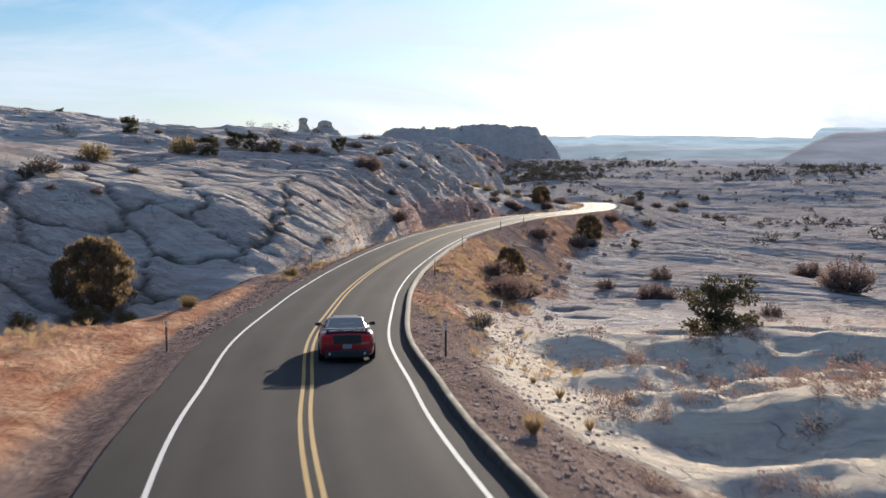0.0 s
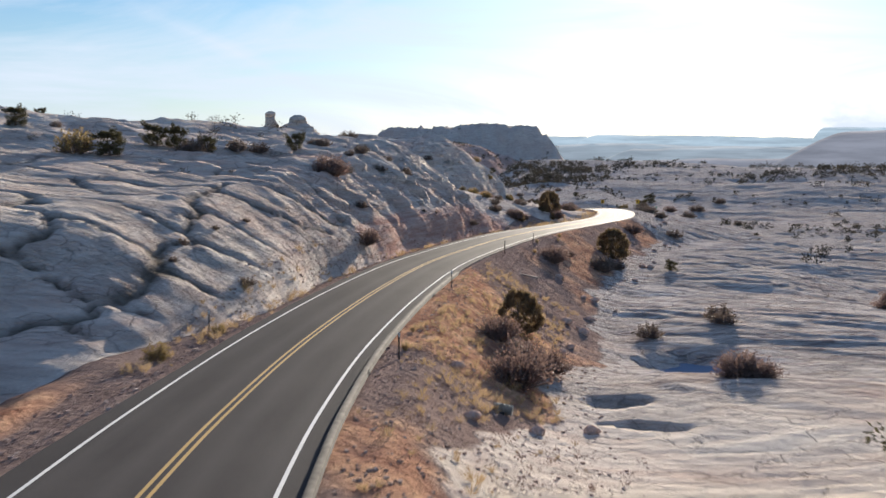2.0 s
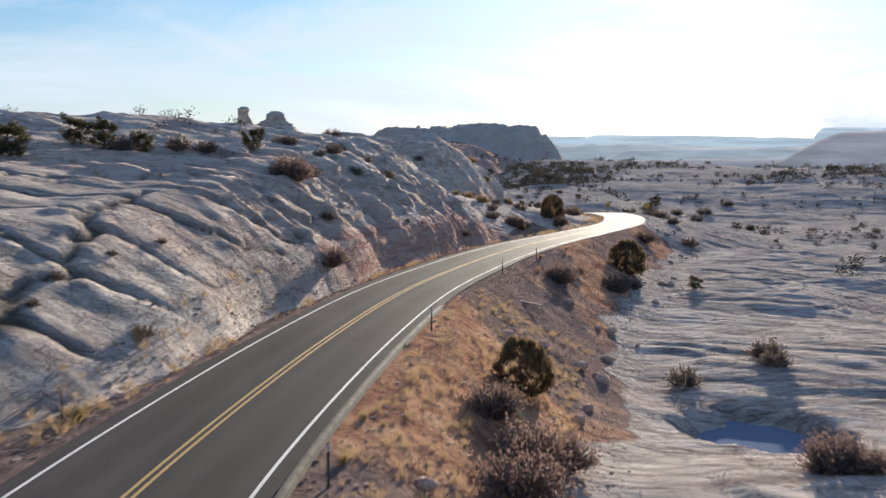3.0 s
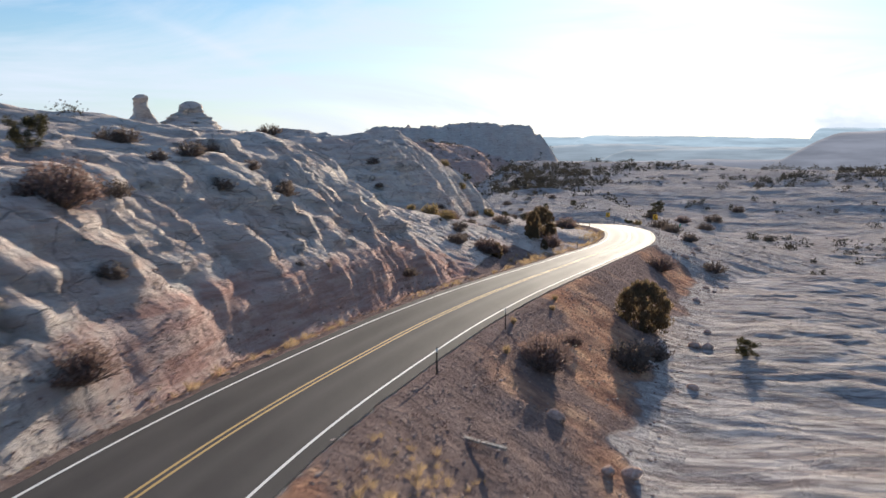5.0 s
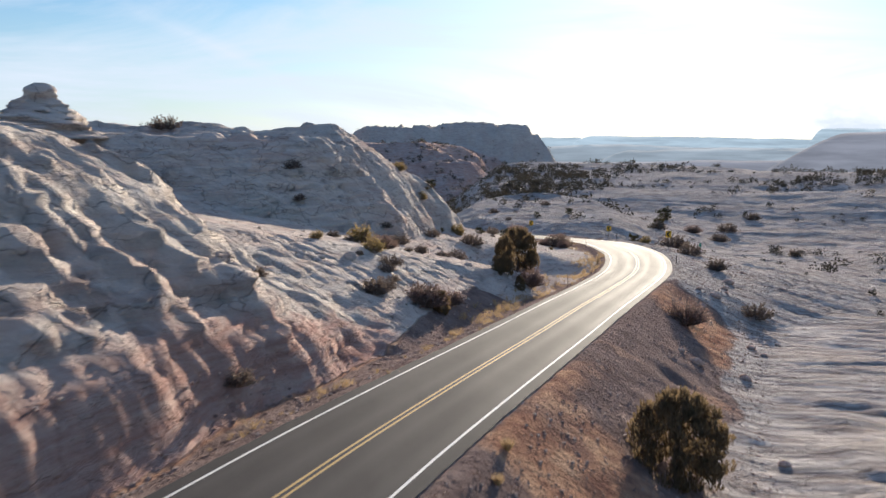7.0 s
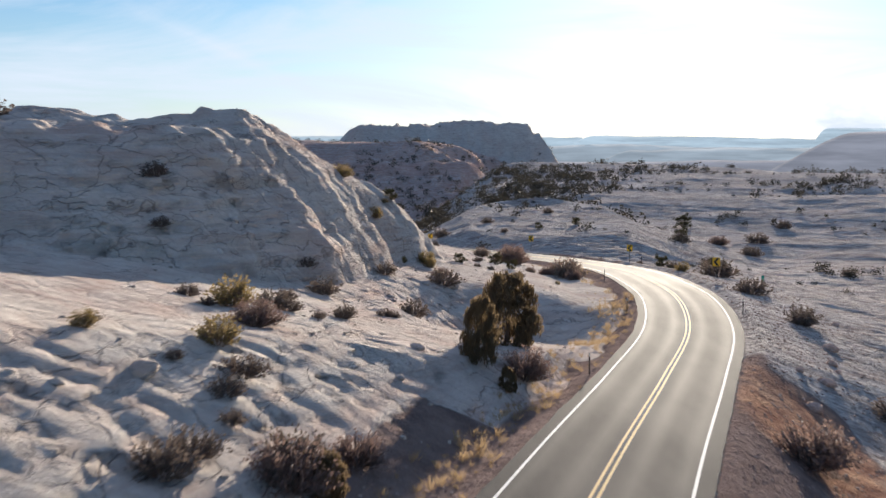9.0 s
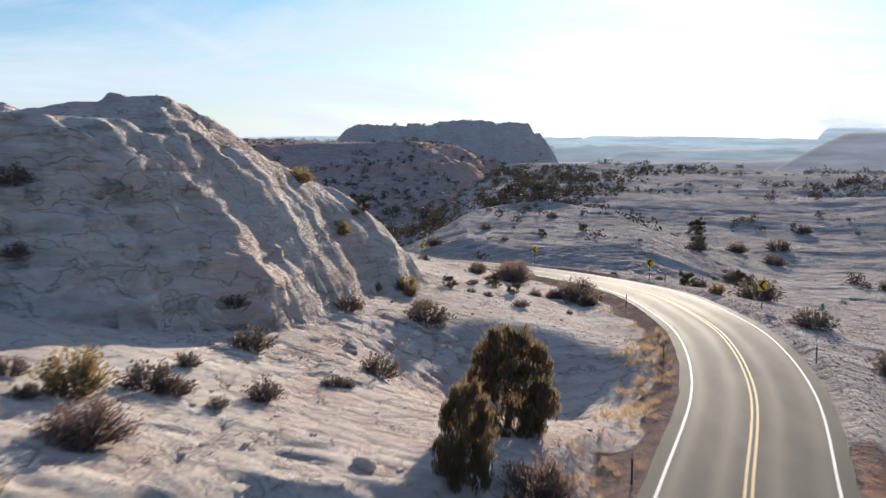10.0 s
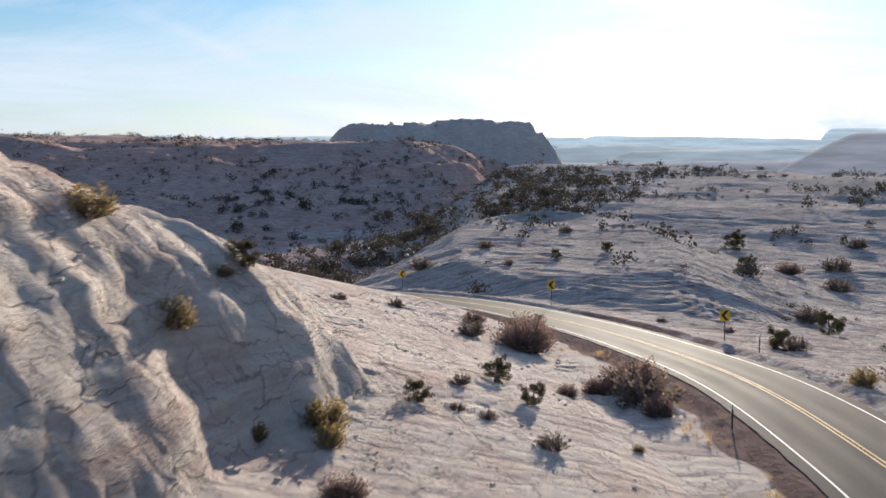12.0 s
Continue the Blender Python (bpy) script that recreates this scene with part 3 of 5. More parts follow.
    blocks = smooth(-0.25, 0.2, fbm(x / 11, y / 11, 2, 65)) * np.where(y > 180, rocky * (1 - 0.7 * smooth(0.5, 2, ib)), 0)
    z = z - 0.35 * crack - 0.34 * blocks * smooth(0.12, 0.0, b2) + 0.08 * blocks * (c2 - 0.5)
    b3, c3 = cells((wx + 0.5 * fbm(x / 3, y / 3, 2, 52)) / 3.4, (wy + 0.8 * z + 0.5 * fbm(x / 3, y / 3, 2, 56)) / 2.7, 69)
    cut = smooth(2.2, 4.0, ia) * smooth(30, 18, u) * (0.25 + 0.75 * smooth(112, 122, y)) * smooth(188, 178, y)
    z = z + cut * (0.75 * (c3 - 0.5) * smooth(0.0, 0.10, b3) - 0.22 * smooth(0.09, 0.0, b3))
    # zones
    soil_l = smooth(0.3, -0.3, np.maximum(ia, ib)) * np.where(y < 205, 1, 0) * (d < 0) * np.where(y > 112, smooth(9.5, 8.0, -d), 1)
    soil_b = smooth(6.0, 4.9, -d + 1.2 * fbm(x / 5, y / 5, 2, 68)) * (y >= 180) * (d < 0)
    soil = np.where(d > 0, soil_r, np.maximum(soil_l, soil_b)) * smooth(60, 35, ad)
    red = np.where(d > 0, 0.72 * soil_r * smooth(45, 60, y) * smooth(270, 200, y) * smooth(-0.15, 0.45, fbm(x / 9, y / 12, 3, 66) + 0.25 * smooth(75, 50, np.abs(y - 90) + 40) + 0.2 * smooth(14, 6, np.abs(y - 137))),
                   smooth(3.6, 1.0, ia) * smooth(-0.6, 0.3, ia) * smooth(116, 130, y) * smooth(192, 176, y) + soil_l * smooth(78, 62, y) * smooth(5.8, 7.4, ad))
    sand = np.where((d > 0) & (y < 70), smooth(70, 52, y) * (1 - soil_r), 0)
    # far forms
    xr = x + 45 * fbm(x / 80, y / 60, 5, 60)
    rill = np.abs(fbm(x / 34, y / 60, 4, 59))
    redhill = 12.0 - 0.010 * (x + 100) + 5.0 * fbm(x / 90, y / 90, 5, 61) - 0.05 * np.maximum(y - 980, 0)
    redhill = np.minimum(redhill, -30 + 0.21 * np.maximum(y - 640, 0) + 0.06 * np.maximum(-x - 60, 0) + 9 * fbm(x / 60, y / 45, 5, 62) + 7 * (rill - 0.2)) - 0.006 * np.maximum(xr - 2 - 0.02 * (y - 600), 0) ** 2
    red = np.where((redhill > z - 2) & (y > 400), 0.6 + 0.4 * smooth(-0.10, 0.18, fbm(x / 160, redhill / 5.0, 4, 67)) * smooth(-16, -6, redhill), red)
    z = np.where((y > 400), smax(z, redhill, 3.0), z)
    ibu = inside(x + 7 * fbm(x / 40, y / 40, 4, 8), y + 12 * fbm(x / 40, y / 40, 4, 9), BUTTE)
    tb = 25.5 + 3.0 * smooth(-0.12, 0.12, fbm(x / 15, y / 15, 3, 73)) - 6 * smooth(-45, -75, x) - 8 * smooth(94, 102, x) + 3 * fbm(x / 28, y / 28, 4, 71)
    hbu = np.minimum(-46 + 1.5 * np.clip(ibu + 26, 0, 200), np.where(ibu > 0, np.minimum(tb, np.where(ibu < 6, -6 + 2.8 * ibu, np.where(ibu < 11, 10.8 + 0.2 * (ibu - 6), 11.8 + 3.6 * (ibu - 11)))), -6)) + 2.2 * fbm(x / 12, y / 12, 4, 72)
    red = np.where((ibu > -26) & (hbu > z), 0.05, red)
    z = np.where(ibu > -26, np.maximum(z, hbu), z)
    z = z + smooth(620, 1000, y) * smooth(-20, -60, ibu) * 9 * fbm(x / 190, y / 190, 5, 83) * smooth(60, 220, x)
    # road bed
    k = smooth(5.0, 4.2, np.abs(d) - 0.4 * smooth(75, 40, y) * (d < 0))
    z = z * (1 - k) + (rz - 0.06) * k
    cover = np.maximum(0.75 * smooth(700, 760, y) * smooth(40, 130, x), smooth(1250, 1600, y)) * (ibu < -26) * np.clip(0.75 + 0.5 * fbm(x / 80, y / 80, 4, 84), 0, 1)
    return z, d, np.stack([np.clip(v, 0, 1) for v in (soil, red, np.maximum(crack, cover), sand)], -1)


def axis(cuts):
    """Grid lines: (from, to, step) stretches, steps growing outside them."""
    out = []
    for a0, b0, s0, s1 in cuts:
        v, s = a0, s0
        n = 0
        ratio = (s1 / s0)
        mean = (s1 - s0) / math.log(ratio) if abs(ratio - 1) > 1e-6 else s0
        n = max(2, int(round((b0 - a0) / mean)))
        w = s0 * ratio ** (np.arange(n) / n)
        p = np.concatenate([[0], np.cumsum(w)])
        out.extend((a0 + p[:-1] * (b0 - a0) / p[-1]).tolist())
    return np.array(out + [cuts[-1][1]])


GX = axis([(-3500, -200, 160, 6), (-200, -42, 5, 0.38), (-42, 48, 0.38, 0.38), (48, 200, 0.40, 4), (200, 3500, 4, 150)])
GY = axis([(-400, 14, 30, 0.4), (14, 345, 0.38, 0.38), (345, 1200, 0.40, 7), (1200, 4700, 8, 120)])
gx, gy = np.meshgrid(GX, GY)
gz, gd, gzone = land(gx, gy)


def vnoise3(x, y, z, seed):
    k = np.floor(z)
    w = z - k
    w = w * w * (3 - 2 * w)
    lo = vnoise(x + 17.3 * hashed(k, k, seed), y + 9.1 * hashed(k, k + 1, seed), seed)
    hi = vnoise(x + 17.3 * hashed(k + 1, k + 1, seed), y + 9.1 * hashed(k + 1, k + 2, seed), seed)
    return lo * (1 - w) + hi * w


def worn_faces():
    """Steep rock is pushed in and out sideways, bed by bed, so that it hangs over and steps."""
    sy, sx = np.gradient(gz, GY, GX)
    slope = np.hypot(sx, sy)
    amt = 0.8 * smooth(0.45, 1.2, slope) * smooth(5.5, 8.0, np.abs(gd)) * (np.abs(gx) < 130) * (gy < 420) * (1 - 0.7 * gzone[:, :, 0]) * (1 - 0.55 * smooth(232, 240, gy)) * (1 - 0.6 * smooth(126, 110, gy))
    ux, uy = -sx / (slope + 1e-6), -sy / (slope + 1e-6)
    push = 0.5 * (2 * np.abs(vnoise3(gx / 6.2, gy / 6.2, gz / 3.4, 141)) - 0.7) + 0.32 * (2 * np.abs(vnoise3(gx / 1.8, gy / 1.8, gz / 1.1, 142)) - 0.7) + 0.25 * vnoise3(gx / 0.8, gy / 0.8, gz / 0.5, 143)
    bed = (gz + 0.04 * gx + 0.5 * fbm(gx / 14, gy / 14, 2, 144)) / 1.25
    push = push + 0.6 * (smooth(0.0, 0.8, bed - np.floor(bed)) - 0.5)
    return gx + amt * push * ux, gy + amt * push * uy


gx2, gy2 = worn_faces()


def grid_mesh(name, X, Y, Z):
    h, w = X.shape
    me = bpy.data.meshes.new(name)
    me.vertices.add(h * w)
    me.vertices.foreach_set("co", np.stack([X, Y, Z], -1).astype(np.float32).ravel())
    i = (np.arange(h - 1)[:, None] * w + np.arange(w - 1)[None, :]).ravel()
    quads = np.stack([i, i + 1, i + 1 + w, i + w], 1).astype(np.int32)
    me.loops.add(quads.size)
    me.polygons.add(len(quads))
    me.loops.foreach_set("vertex_index", quads.ravel())
    me.polygons.foreach_set("loop_start", np.arange(0, quads.size, 4, dtype=np.int32))
    me.polygons.foreach_set("use_smooth", np.ones(len(quads), bool))
    me.update(calc_edges=True)
    return me


ground = new("ground", grid_mesh("ground", gx2, gy2, gz))
zone = ground.data.attributes.new("zone", "FLOAT_COLOR", "POINT")
zone.data.foreach_set("color", gzone.astype(np.float32).ravel())
# weathering in the valley; painted shade on the near left slope and far hillside
patina = ground.data.attributes.new("patina", "FLOAT", "POINT")
# most of it is left off the butte, which stays paler for haze
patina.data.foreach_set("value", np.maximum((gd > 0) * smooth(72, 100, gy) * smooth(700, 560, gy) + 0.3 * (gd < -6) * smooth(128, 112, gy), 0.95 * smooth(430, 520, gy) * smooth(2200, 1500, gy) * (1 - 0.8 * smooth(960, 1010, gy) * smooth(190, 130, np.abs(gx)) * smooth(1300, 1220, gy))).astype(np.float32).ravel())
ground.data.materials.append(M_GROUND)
tagged(ground, "pale cream sandstone slickrock desert with reddish soil", "ground", kind="structure")


def ribbon(name, d0, d1, lift, mat, sub=1):
    """A strip along the road between two distances from its centre; the near one may be an array."""
    D = np.linspace(d0 + 0 * ROAD[:, 0], d1 + 0 * ROAD[:, 0], sub + 1, axis=1)
    X = ROAD[:, 0][:, None] + NOR[:, 0][:, None] * D
    Y = ROAD[:, 1][:, None] + NOR[:, 1][:, None] * D
    ob = new(name, grid_mesh(name, X, Y, road_z(X, Y) + lift))
    at = ob.data.attributes.new("across", "FLOAT", "POINT")
    at.data.foreach_set("value", D.astype(np.float32).ravel())
    ob.data.materials.append(mat)
    return ob


LANE = 3.1
road = tagged(ribbon("road", -3.75 - 0.6 * smooth(75, 40, ROAD[:, 1]) - 0.05 * vnoise(ROAD[:, 1] / 1.7, 0 * ROAD[:, 1], 87), 3.78 + 0.04 * vnoise(ROAD[:, 1] / 1.3, 0 * ROAD[:, 1], 89), 0.0, M_ASPHALT, sub=16), "grey asphalt two-lane road", "road", kind="structure")
for nm, c, wdt, mt in (("edge_line", -LANE, 0.115, M_WHITE), ("edge_line", LANE, 0.115, M_WHITE), ("centre_line", -0.13, 0.11, M_YELLOW), ("centre_line", 0.13, 0.11, M_YELLOW)):
    ln = ribbon(nm, c - wdt / 2, c + wdt / 2, 0.006, mt)
    ln.parent = road


# ---- helpers for things ----
def zat(x, y):
    """Height of the ground sheet at a place."""
    x, y = np.asarray(x, float), np.asarray(y, float)
    i = np.clip(np.searchsorted(GX, x) - 1, 0, len(GX) - 2)
    j = np.clip(np.searchsorted(GY, y) - 1, 0, len(GY) - 2)
    u, v = (x - GX[i]) / (GX[i + 1] - GX[i]), (y - GY[j]) / (GY[j + 1] - GY[j])
    return (gz[j, i] * (1 - u) + gz[j, i + 1] * u) * (1 - v) + (gz[j + 1, i] * (1 - u) + gz[j + 1, i + 1] * u) * v


def onto(x, y):
    """The place on the worn ground that belongs to a plan position."""
    i, j = int(np.clip(np.searchsorted(GX, x), 1, len(GX) - 1)), int(np.clip(np.searchsorted(GY, y), 1, len(GY) - 1))
    return x + float(gx2[j, i] - gx[j, i]), y + float(gy2[j, i] - gy[j, i]), float(zat(x, y))


def bm_mesh(name, bm, mat, smooth_faces=False):
    me = bpy.data.meshes.new(name)
    bm.to_mesh(me)
    bm.free()
    if smooth_faces:
        for p in me.polygons:
            p.use_smooth = True
    me.materials.append(mat)
    return me


def part(name, bm, mat, parent, label="", smooth_faces=False):
    ob = new(name, bm_mesh(name, bm, mat, smooth_faces))
    ob.parent = parent
    if label:
        tagged(ob, label)
    return ob


def soup(name, verts, faces, mat):
    me = bpy.data.meshes.new(name)
    me.from_pydata(verts, [], faces)
    me.materials.append(mat)
    me.update()
    return me


def box(bm, cx, cy, cz, sx, sy, sz, bevel=0.0, m=None):
    r = bmesh.ops.create_cube(bm, size=1.0, matrix=(m or Matrix()) @ Matrix.Translation((cx, cy, cz)) @ Matrix.Diagonal((sx, sy, sz, 1)))
    if bevel:
        edges = {e for v in r["verts"] for e in v.link_edges}
        bmesh.ops.bevel(bm, geom=list(edges), offset=bevel, segments=2, affect="EDGES", profile=0.6)
    return bm


def tube(bm, a, b, ra, rb, n=8):
    """A tapered round bar from a to b."""
    a, b = Vector(a), Vector(b)
    q = (b - a).to_track_quat("Z", "Y").to_matrix().to_4x4()
    bmesh.ops.create_cone(bm, cap_ends=True, segments=n, radius1=ra, radius2=rb, depth=(b - a).length, matrix=Matrix.Translation((a + b) / 2) @ q)
    return bm


def along(k, off, lift=0.0):
    """A place beside the road: station, distance from its centre line."""
    p = ROAD[k] + NOR[k] * off
    return float(p[0]), float(p[1]), float(road_z(p[0], p[1])) + lift


# ---- kerb along the outer edge ----
M_KERB = plain("kerb_concrete", (0.052, 0.045, 0.040), 0.9, 0, 0.2, 0.2, 3.0)
KERB = [(3.72, -0.05), (3.73, 0.02), (3.77, 0.16), (3.80, 0.19), (3.98, 0.19), (4.01, 0.14), (4.02, -0.30)]


def kerb_run(k0, k1):
    K = np.arange(k0, k1)
    D = np.array([q[0] for q in KERB])
    X = ROAD[K, 0][:, None] + NOR[K, 0][:, None] * D
    Y = ROAD[K, 1][:, None] + NOR[K, 1][:, None] * D
    Z = road_z(X, Y) + np.array([q[1] for q in KERB]) + 0.02 * vnoise(X * 1.3, Y * 1.3, 88)
    ob = new("kerb", grid_mesh("kerb", X, Y, Z))
    ob.data.materials.append(M_KERB)
    return tagged(ob, "weathered grey concrete kerb beside the asphalt", "kerb", kind="structure")


kerb_run(0, 152)

# ---- pool in the rock ----
M_WATER = Shade("pool_water", 0.5, 0, 0.0)
M_WATER = M_WATER.done((0.17, 0.21, 0.29), M_WATER.bump(M_WATER.noise(M_WATER.pos(), 3.0, 3), 0.01))
bm = bmesh.new()
n_pool = 40
ring = [bm.verts.new((19.8 + 5.2 * (1 + 0.12 * math.sin(3 * q)) * math.cos(q), 104.5 + 6.2 * (1 + 0.10 * math.cos(2 * q)) * math.sin(q), 0)) for q in (2 * math.pi * i / n_pool for i in range(n_pool))]
bm.faces.new(ring)
water = new("water", bm_mesh("water", bm, M_WATER))
water.location = (0, 0, -8.15)
tagged(water, "still grey water in a sandstone pothole pool", "water", kind="structure")

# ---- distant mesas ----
# air haze is painted on: a faint blue-grey emission over dull rock
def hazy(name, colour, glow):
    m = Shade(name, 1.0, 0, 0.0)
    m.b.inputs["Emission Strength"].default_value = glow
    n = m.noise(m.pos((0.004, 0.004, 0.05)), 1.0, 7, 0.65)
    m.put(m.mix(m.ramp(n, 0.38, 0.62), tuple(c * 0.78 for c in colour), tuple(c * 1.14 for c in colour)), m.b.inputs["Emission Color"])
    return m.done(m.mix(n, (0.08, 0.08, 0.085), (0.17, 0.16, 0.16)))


# each farther layer glows bluer and brighter, as thicker haze
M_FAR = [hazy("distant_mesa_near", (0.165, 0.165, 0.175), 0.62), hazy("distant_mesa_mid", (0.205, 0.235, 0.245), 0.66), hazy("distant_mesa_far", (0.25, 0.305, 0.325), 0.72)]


def far_mesa(y, x0, x1, top, foot, seed, edge, haze):
    X = np.linspace(x0, x1, 160)
    U = (X - x0) / (x1 - x0)
    h = foot + (top - foot + 14 * fbm(X / 300, 0 * X, 5, seed)) * (0.3 + 0.7 * smooth(0, edge, U)) * (0.3 + 0.7 * smooth(1, 0.96, U))
    V = np.linspace(0, 1, 14)[:, None]
    XX, YY = X + 0 * V, y + 520 * V + 60 * fbm(X / 240 + 0 * V, 3 * V + 0 * X, 3, seed + 3)
    ZZ = foot + (h - foot) * np.clip(0.22 + 0.78 * V + 0.10 * fbm(X / 170 + 0 * V, 5 * V + 0 * X, 4, seed + 5) * (1 - V), 0, 1)
    XX, YY, ZZ = np.vstack([XX, XX[-1:]]), np.vstack([YY, YY[-1:] + 60]), np.vstack([ZZ, ZZ[-1:] - 60])
    ob = new("backdrop", grid_mesh("backdrop", XX, YY, ZZ))
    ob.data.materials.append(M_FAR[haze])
    return tagged(ob, "hazy blue distant mesa on the horizon", "mesa", kind="structure")


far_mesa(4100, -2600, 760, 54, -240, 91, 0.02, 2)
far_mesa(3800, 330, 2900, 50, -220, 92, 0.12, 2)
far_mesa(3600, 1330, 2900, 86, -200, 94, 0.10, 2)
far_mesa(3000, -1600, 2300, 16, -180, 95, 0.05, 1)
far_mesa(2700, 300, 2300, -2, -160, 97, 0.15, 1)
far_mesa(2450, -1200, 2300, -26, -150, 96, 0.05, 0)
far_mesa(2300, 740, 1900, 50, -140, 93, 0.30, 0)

# ---- hoodoos and boulders ----
def rock_mesh(name, rng_seed, rx, ry, rz, levels=3, rough=0.25):
    bm = bmesh.new()
    bmesh.ops.create_icosphere(bm, subdivisions=levels, radius=1.0)
    off = Vector((rng_seed * 7.3, rng_seed * 3.1, rng_seed * 1.7))
    for v in bm.verts:
        n = noise.fractal(v.co * 1.1 + off, 0.8, 2.1, 4)
        c = noise.cell(v.co * 1.6 + off)
        v.co *= 1 + rough * n + 0.12 * (c - 0.5)
        v.co = Vector((v.co.x * rx, v.co.y * ry, v.co.z * rz))
    return bm_mesh(name, bm, M_ROCK, True)


def hoodoo(x, y, h, widths, seed):
    """A weathered rock spire: stacked, worn layers."""
    bm = bmesh.new()
    seg, rows = 22, 44
    rings = []
    for r in range(rows):
        t = r / (rows - 1)
        w = float(np.interp(t, *zip(*widths)))
        lay = 1 + 0.10 * noise.noise(Vector((t * 7, seed, 0))) + 0.10 * noise.noise(Vector((t * 17, seed, 4)))
        ox, oy = 0.25 * noise.noise(Vector((t * 2.2, seed, 3))) * w, 0.25 * noise.noise(Vector((t * 2.2, seed, 8))) * w
        ring_ = []
        for k in range(seg):
            q = 2 * math.pi * k / seg
            f = 1 + 0.42 * noise.fractal(Vector((math.cos(q) * 1.3, math.sin(q) * 1.3, t * 4 + seed)), 0.9, 2.0, 4)
            ring_.append(bm.verts.new((ox + w * lay * f * math.cos(q), oy + w * lay * f * math.sin(q), t * h)))
        rings.append(ring_)
    for a0, b0 in zip(rings, rings[1:]):
        for k in range(seg):
            bm.faces.new((a0[k], a0[(k + 1) % seg], b0[(k + 1) % seg], b0[k]))
    bm.faces.new(rings[-1])
    ob = new("hoodoo", bm_mesh("hoodoo", bm, M_ROCK, True))
    ob.location = (x, y, float(zat(x, y)) - 0.5)
    return tagged(ob, "pale weathered sandstone spire standing on the ridge", "rock spire", group="spires on the ridge")


hoodoo(-28.0, 211.5, 5.5, [(0, 4.6), (0.2, 3.0), (0.36, 2.0), (0.48, 1.35), (0.6, 1.05), (0.74, 0.88), (0.83, 0.80), (0.89, 0.95), (0.96, 0.85), (1, 0.4)], 2)
hoodoo(-25.3, 224.5, 5.4, [(0, 7.4), (0.3, 5.0), (0.5, 3.5), (0.64, 2.3), (0.74, 1.8), (0.86, 1.6), (0.94, 1.2), (1, 0.5)], 5)
hoodoo(-70.0, 182.0, 2.6, [(0, 5.5), (0.3, 3.6), (0.6, 2.2), (0.85, 1.4), (1, 0.4)], 9)

rng = random.Random(11)
ROCKS = [rock_mesh("boulder", i + 1, 0.5, 0.42, 0.34, 2) for i in range(5)]
s_ = Shade("red_boulder", 0.95, 0, 0.0)
grain_ = s_.noise(s_.pos(), 5.0, 6, 0.65)
M_REDROCK = s_.done(s_.mix(s_.ramp(grain_, 0.35, 0.65), (0.36, 0.235, 0.185), (0.62, 0.45, 0.36)), s_.bump(grain_, 0.08))
REDROCKS = [rock_mesh("boulder", i + 11, 0.5, 0.44, 0.38, 2) for i in range(5)]
for me_ in REDROCKS:
    me_.materials[0] = M_REDROCK


def boulder(x, y, size, label="angular pale sandstone boulder lying on the slope", stones=ROCKS):
    ob = new("boulder", rng.choice(stones))
    x, y, z = onto(x, y)
    ob.matrix_world = pose(x, y, z + 0.08 * size, rng.uniform(-15, 15), rng.uniform(-15, 15), rng.uniform(0, 360)) @ Matrix.Diagonal((size, size * rng.uniform(0.7, 1.1), size * rng.uniform(0.6, 1.0), 1))
    return tagged(ob, label, "boulder", group="boulders on the slopes")


for i in range(46):
    k = rng.randrange(95, 300)
    x, y, z = along(k, rng.uniform(7.0, 15))
    boulder(x, y, rng.uniform(0.5, 1.3), "reddish sandstone boulder on the road bank", REDROCKS)
for i in range(16):
    x, y = rng.uniform(2, 20), rng.uniform(186, 262)
    if float(road_frame(np.array([x]), np.array([y]))[0]) < -7.5:
        boulder(x, y, rng.uniform(0.5, 1.5))


def rubble(name, n, place, size, mat, label, seed):
    """Many loose stones as one mesh."""
    r = np.random.RandomState(seed)
    base = np.array([(-1, -1, -1), (1, -1, -1), (1, 1, -1), (-1, 1, -1), (-1, -1, 1), (1, -1, 1), (1, 1, 1), (-1, 1, 1)], float)
    fc = [(0, 3, 2, 1), (4, 5, 6, 7), (0, 1, 5, 4), (1, 2, 6, 5), (2, 3, 7, 6), (3, 0, 4, 7)]
    x, y = place(r, n)
    z = zat(x, y)
    s0 = size[0] + (size[1] - size[0]) * r.rand(n) ** 3
    V = base[None] * (0.55 + 0.6 * r.rand(n, 8, 3)) * (s0[:, None, None] * np.array([1, 0.8, 0.6])) * 0.5
    q = r.rand(n) * 6.28
    c, s_ = np.cos(q)[:, None], np.sin(q)[:, None]
    VX, VY = V[:, :, 0] * c - V[:, :, 1] * s_, V[:, :, 0] * s_ + V[:, :, 1] * c
    P = np.stack([VX + x[:, None], VY + y[:, None], V[:, :, 2] + (z + 0.12 * s0)[:, None]], -1).reshape(-1, 3)
    F_ = (np.arange(n)[:, None, None] * 8 + np.array(fc)[None]).reshape(-1, 4)
    ob = new(name, soup(name, P.tolist(), F_.tolist(), mat))
    return tagged(ob, label, "stones", kind="stuff")


def on_bank(lo, hi, d0, d1):
    def place(r, n):
        k = r.randint(lo, hi, n)
        d = d0 + (d1 - d0) * r.rand(n) ** 1.3 * np.clip((k - 20) / 90, 0.3, 1)
        return ROAD[k, 0] + NOR[k, 0] * d + r.randn(n) * 0.4, ROAD[k, 1] + NOR[k, 1] * d + r.randn(n) * 0.4
    return place


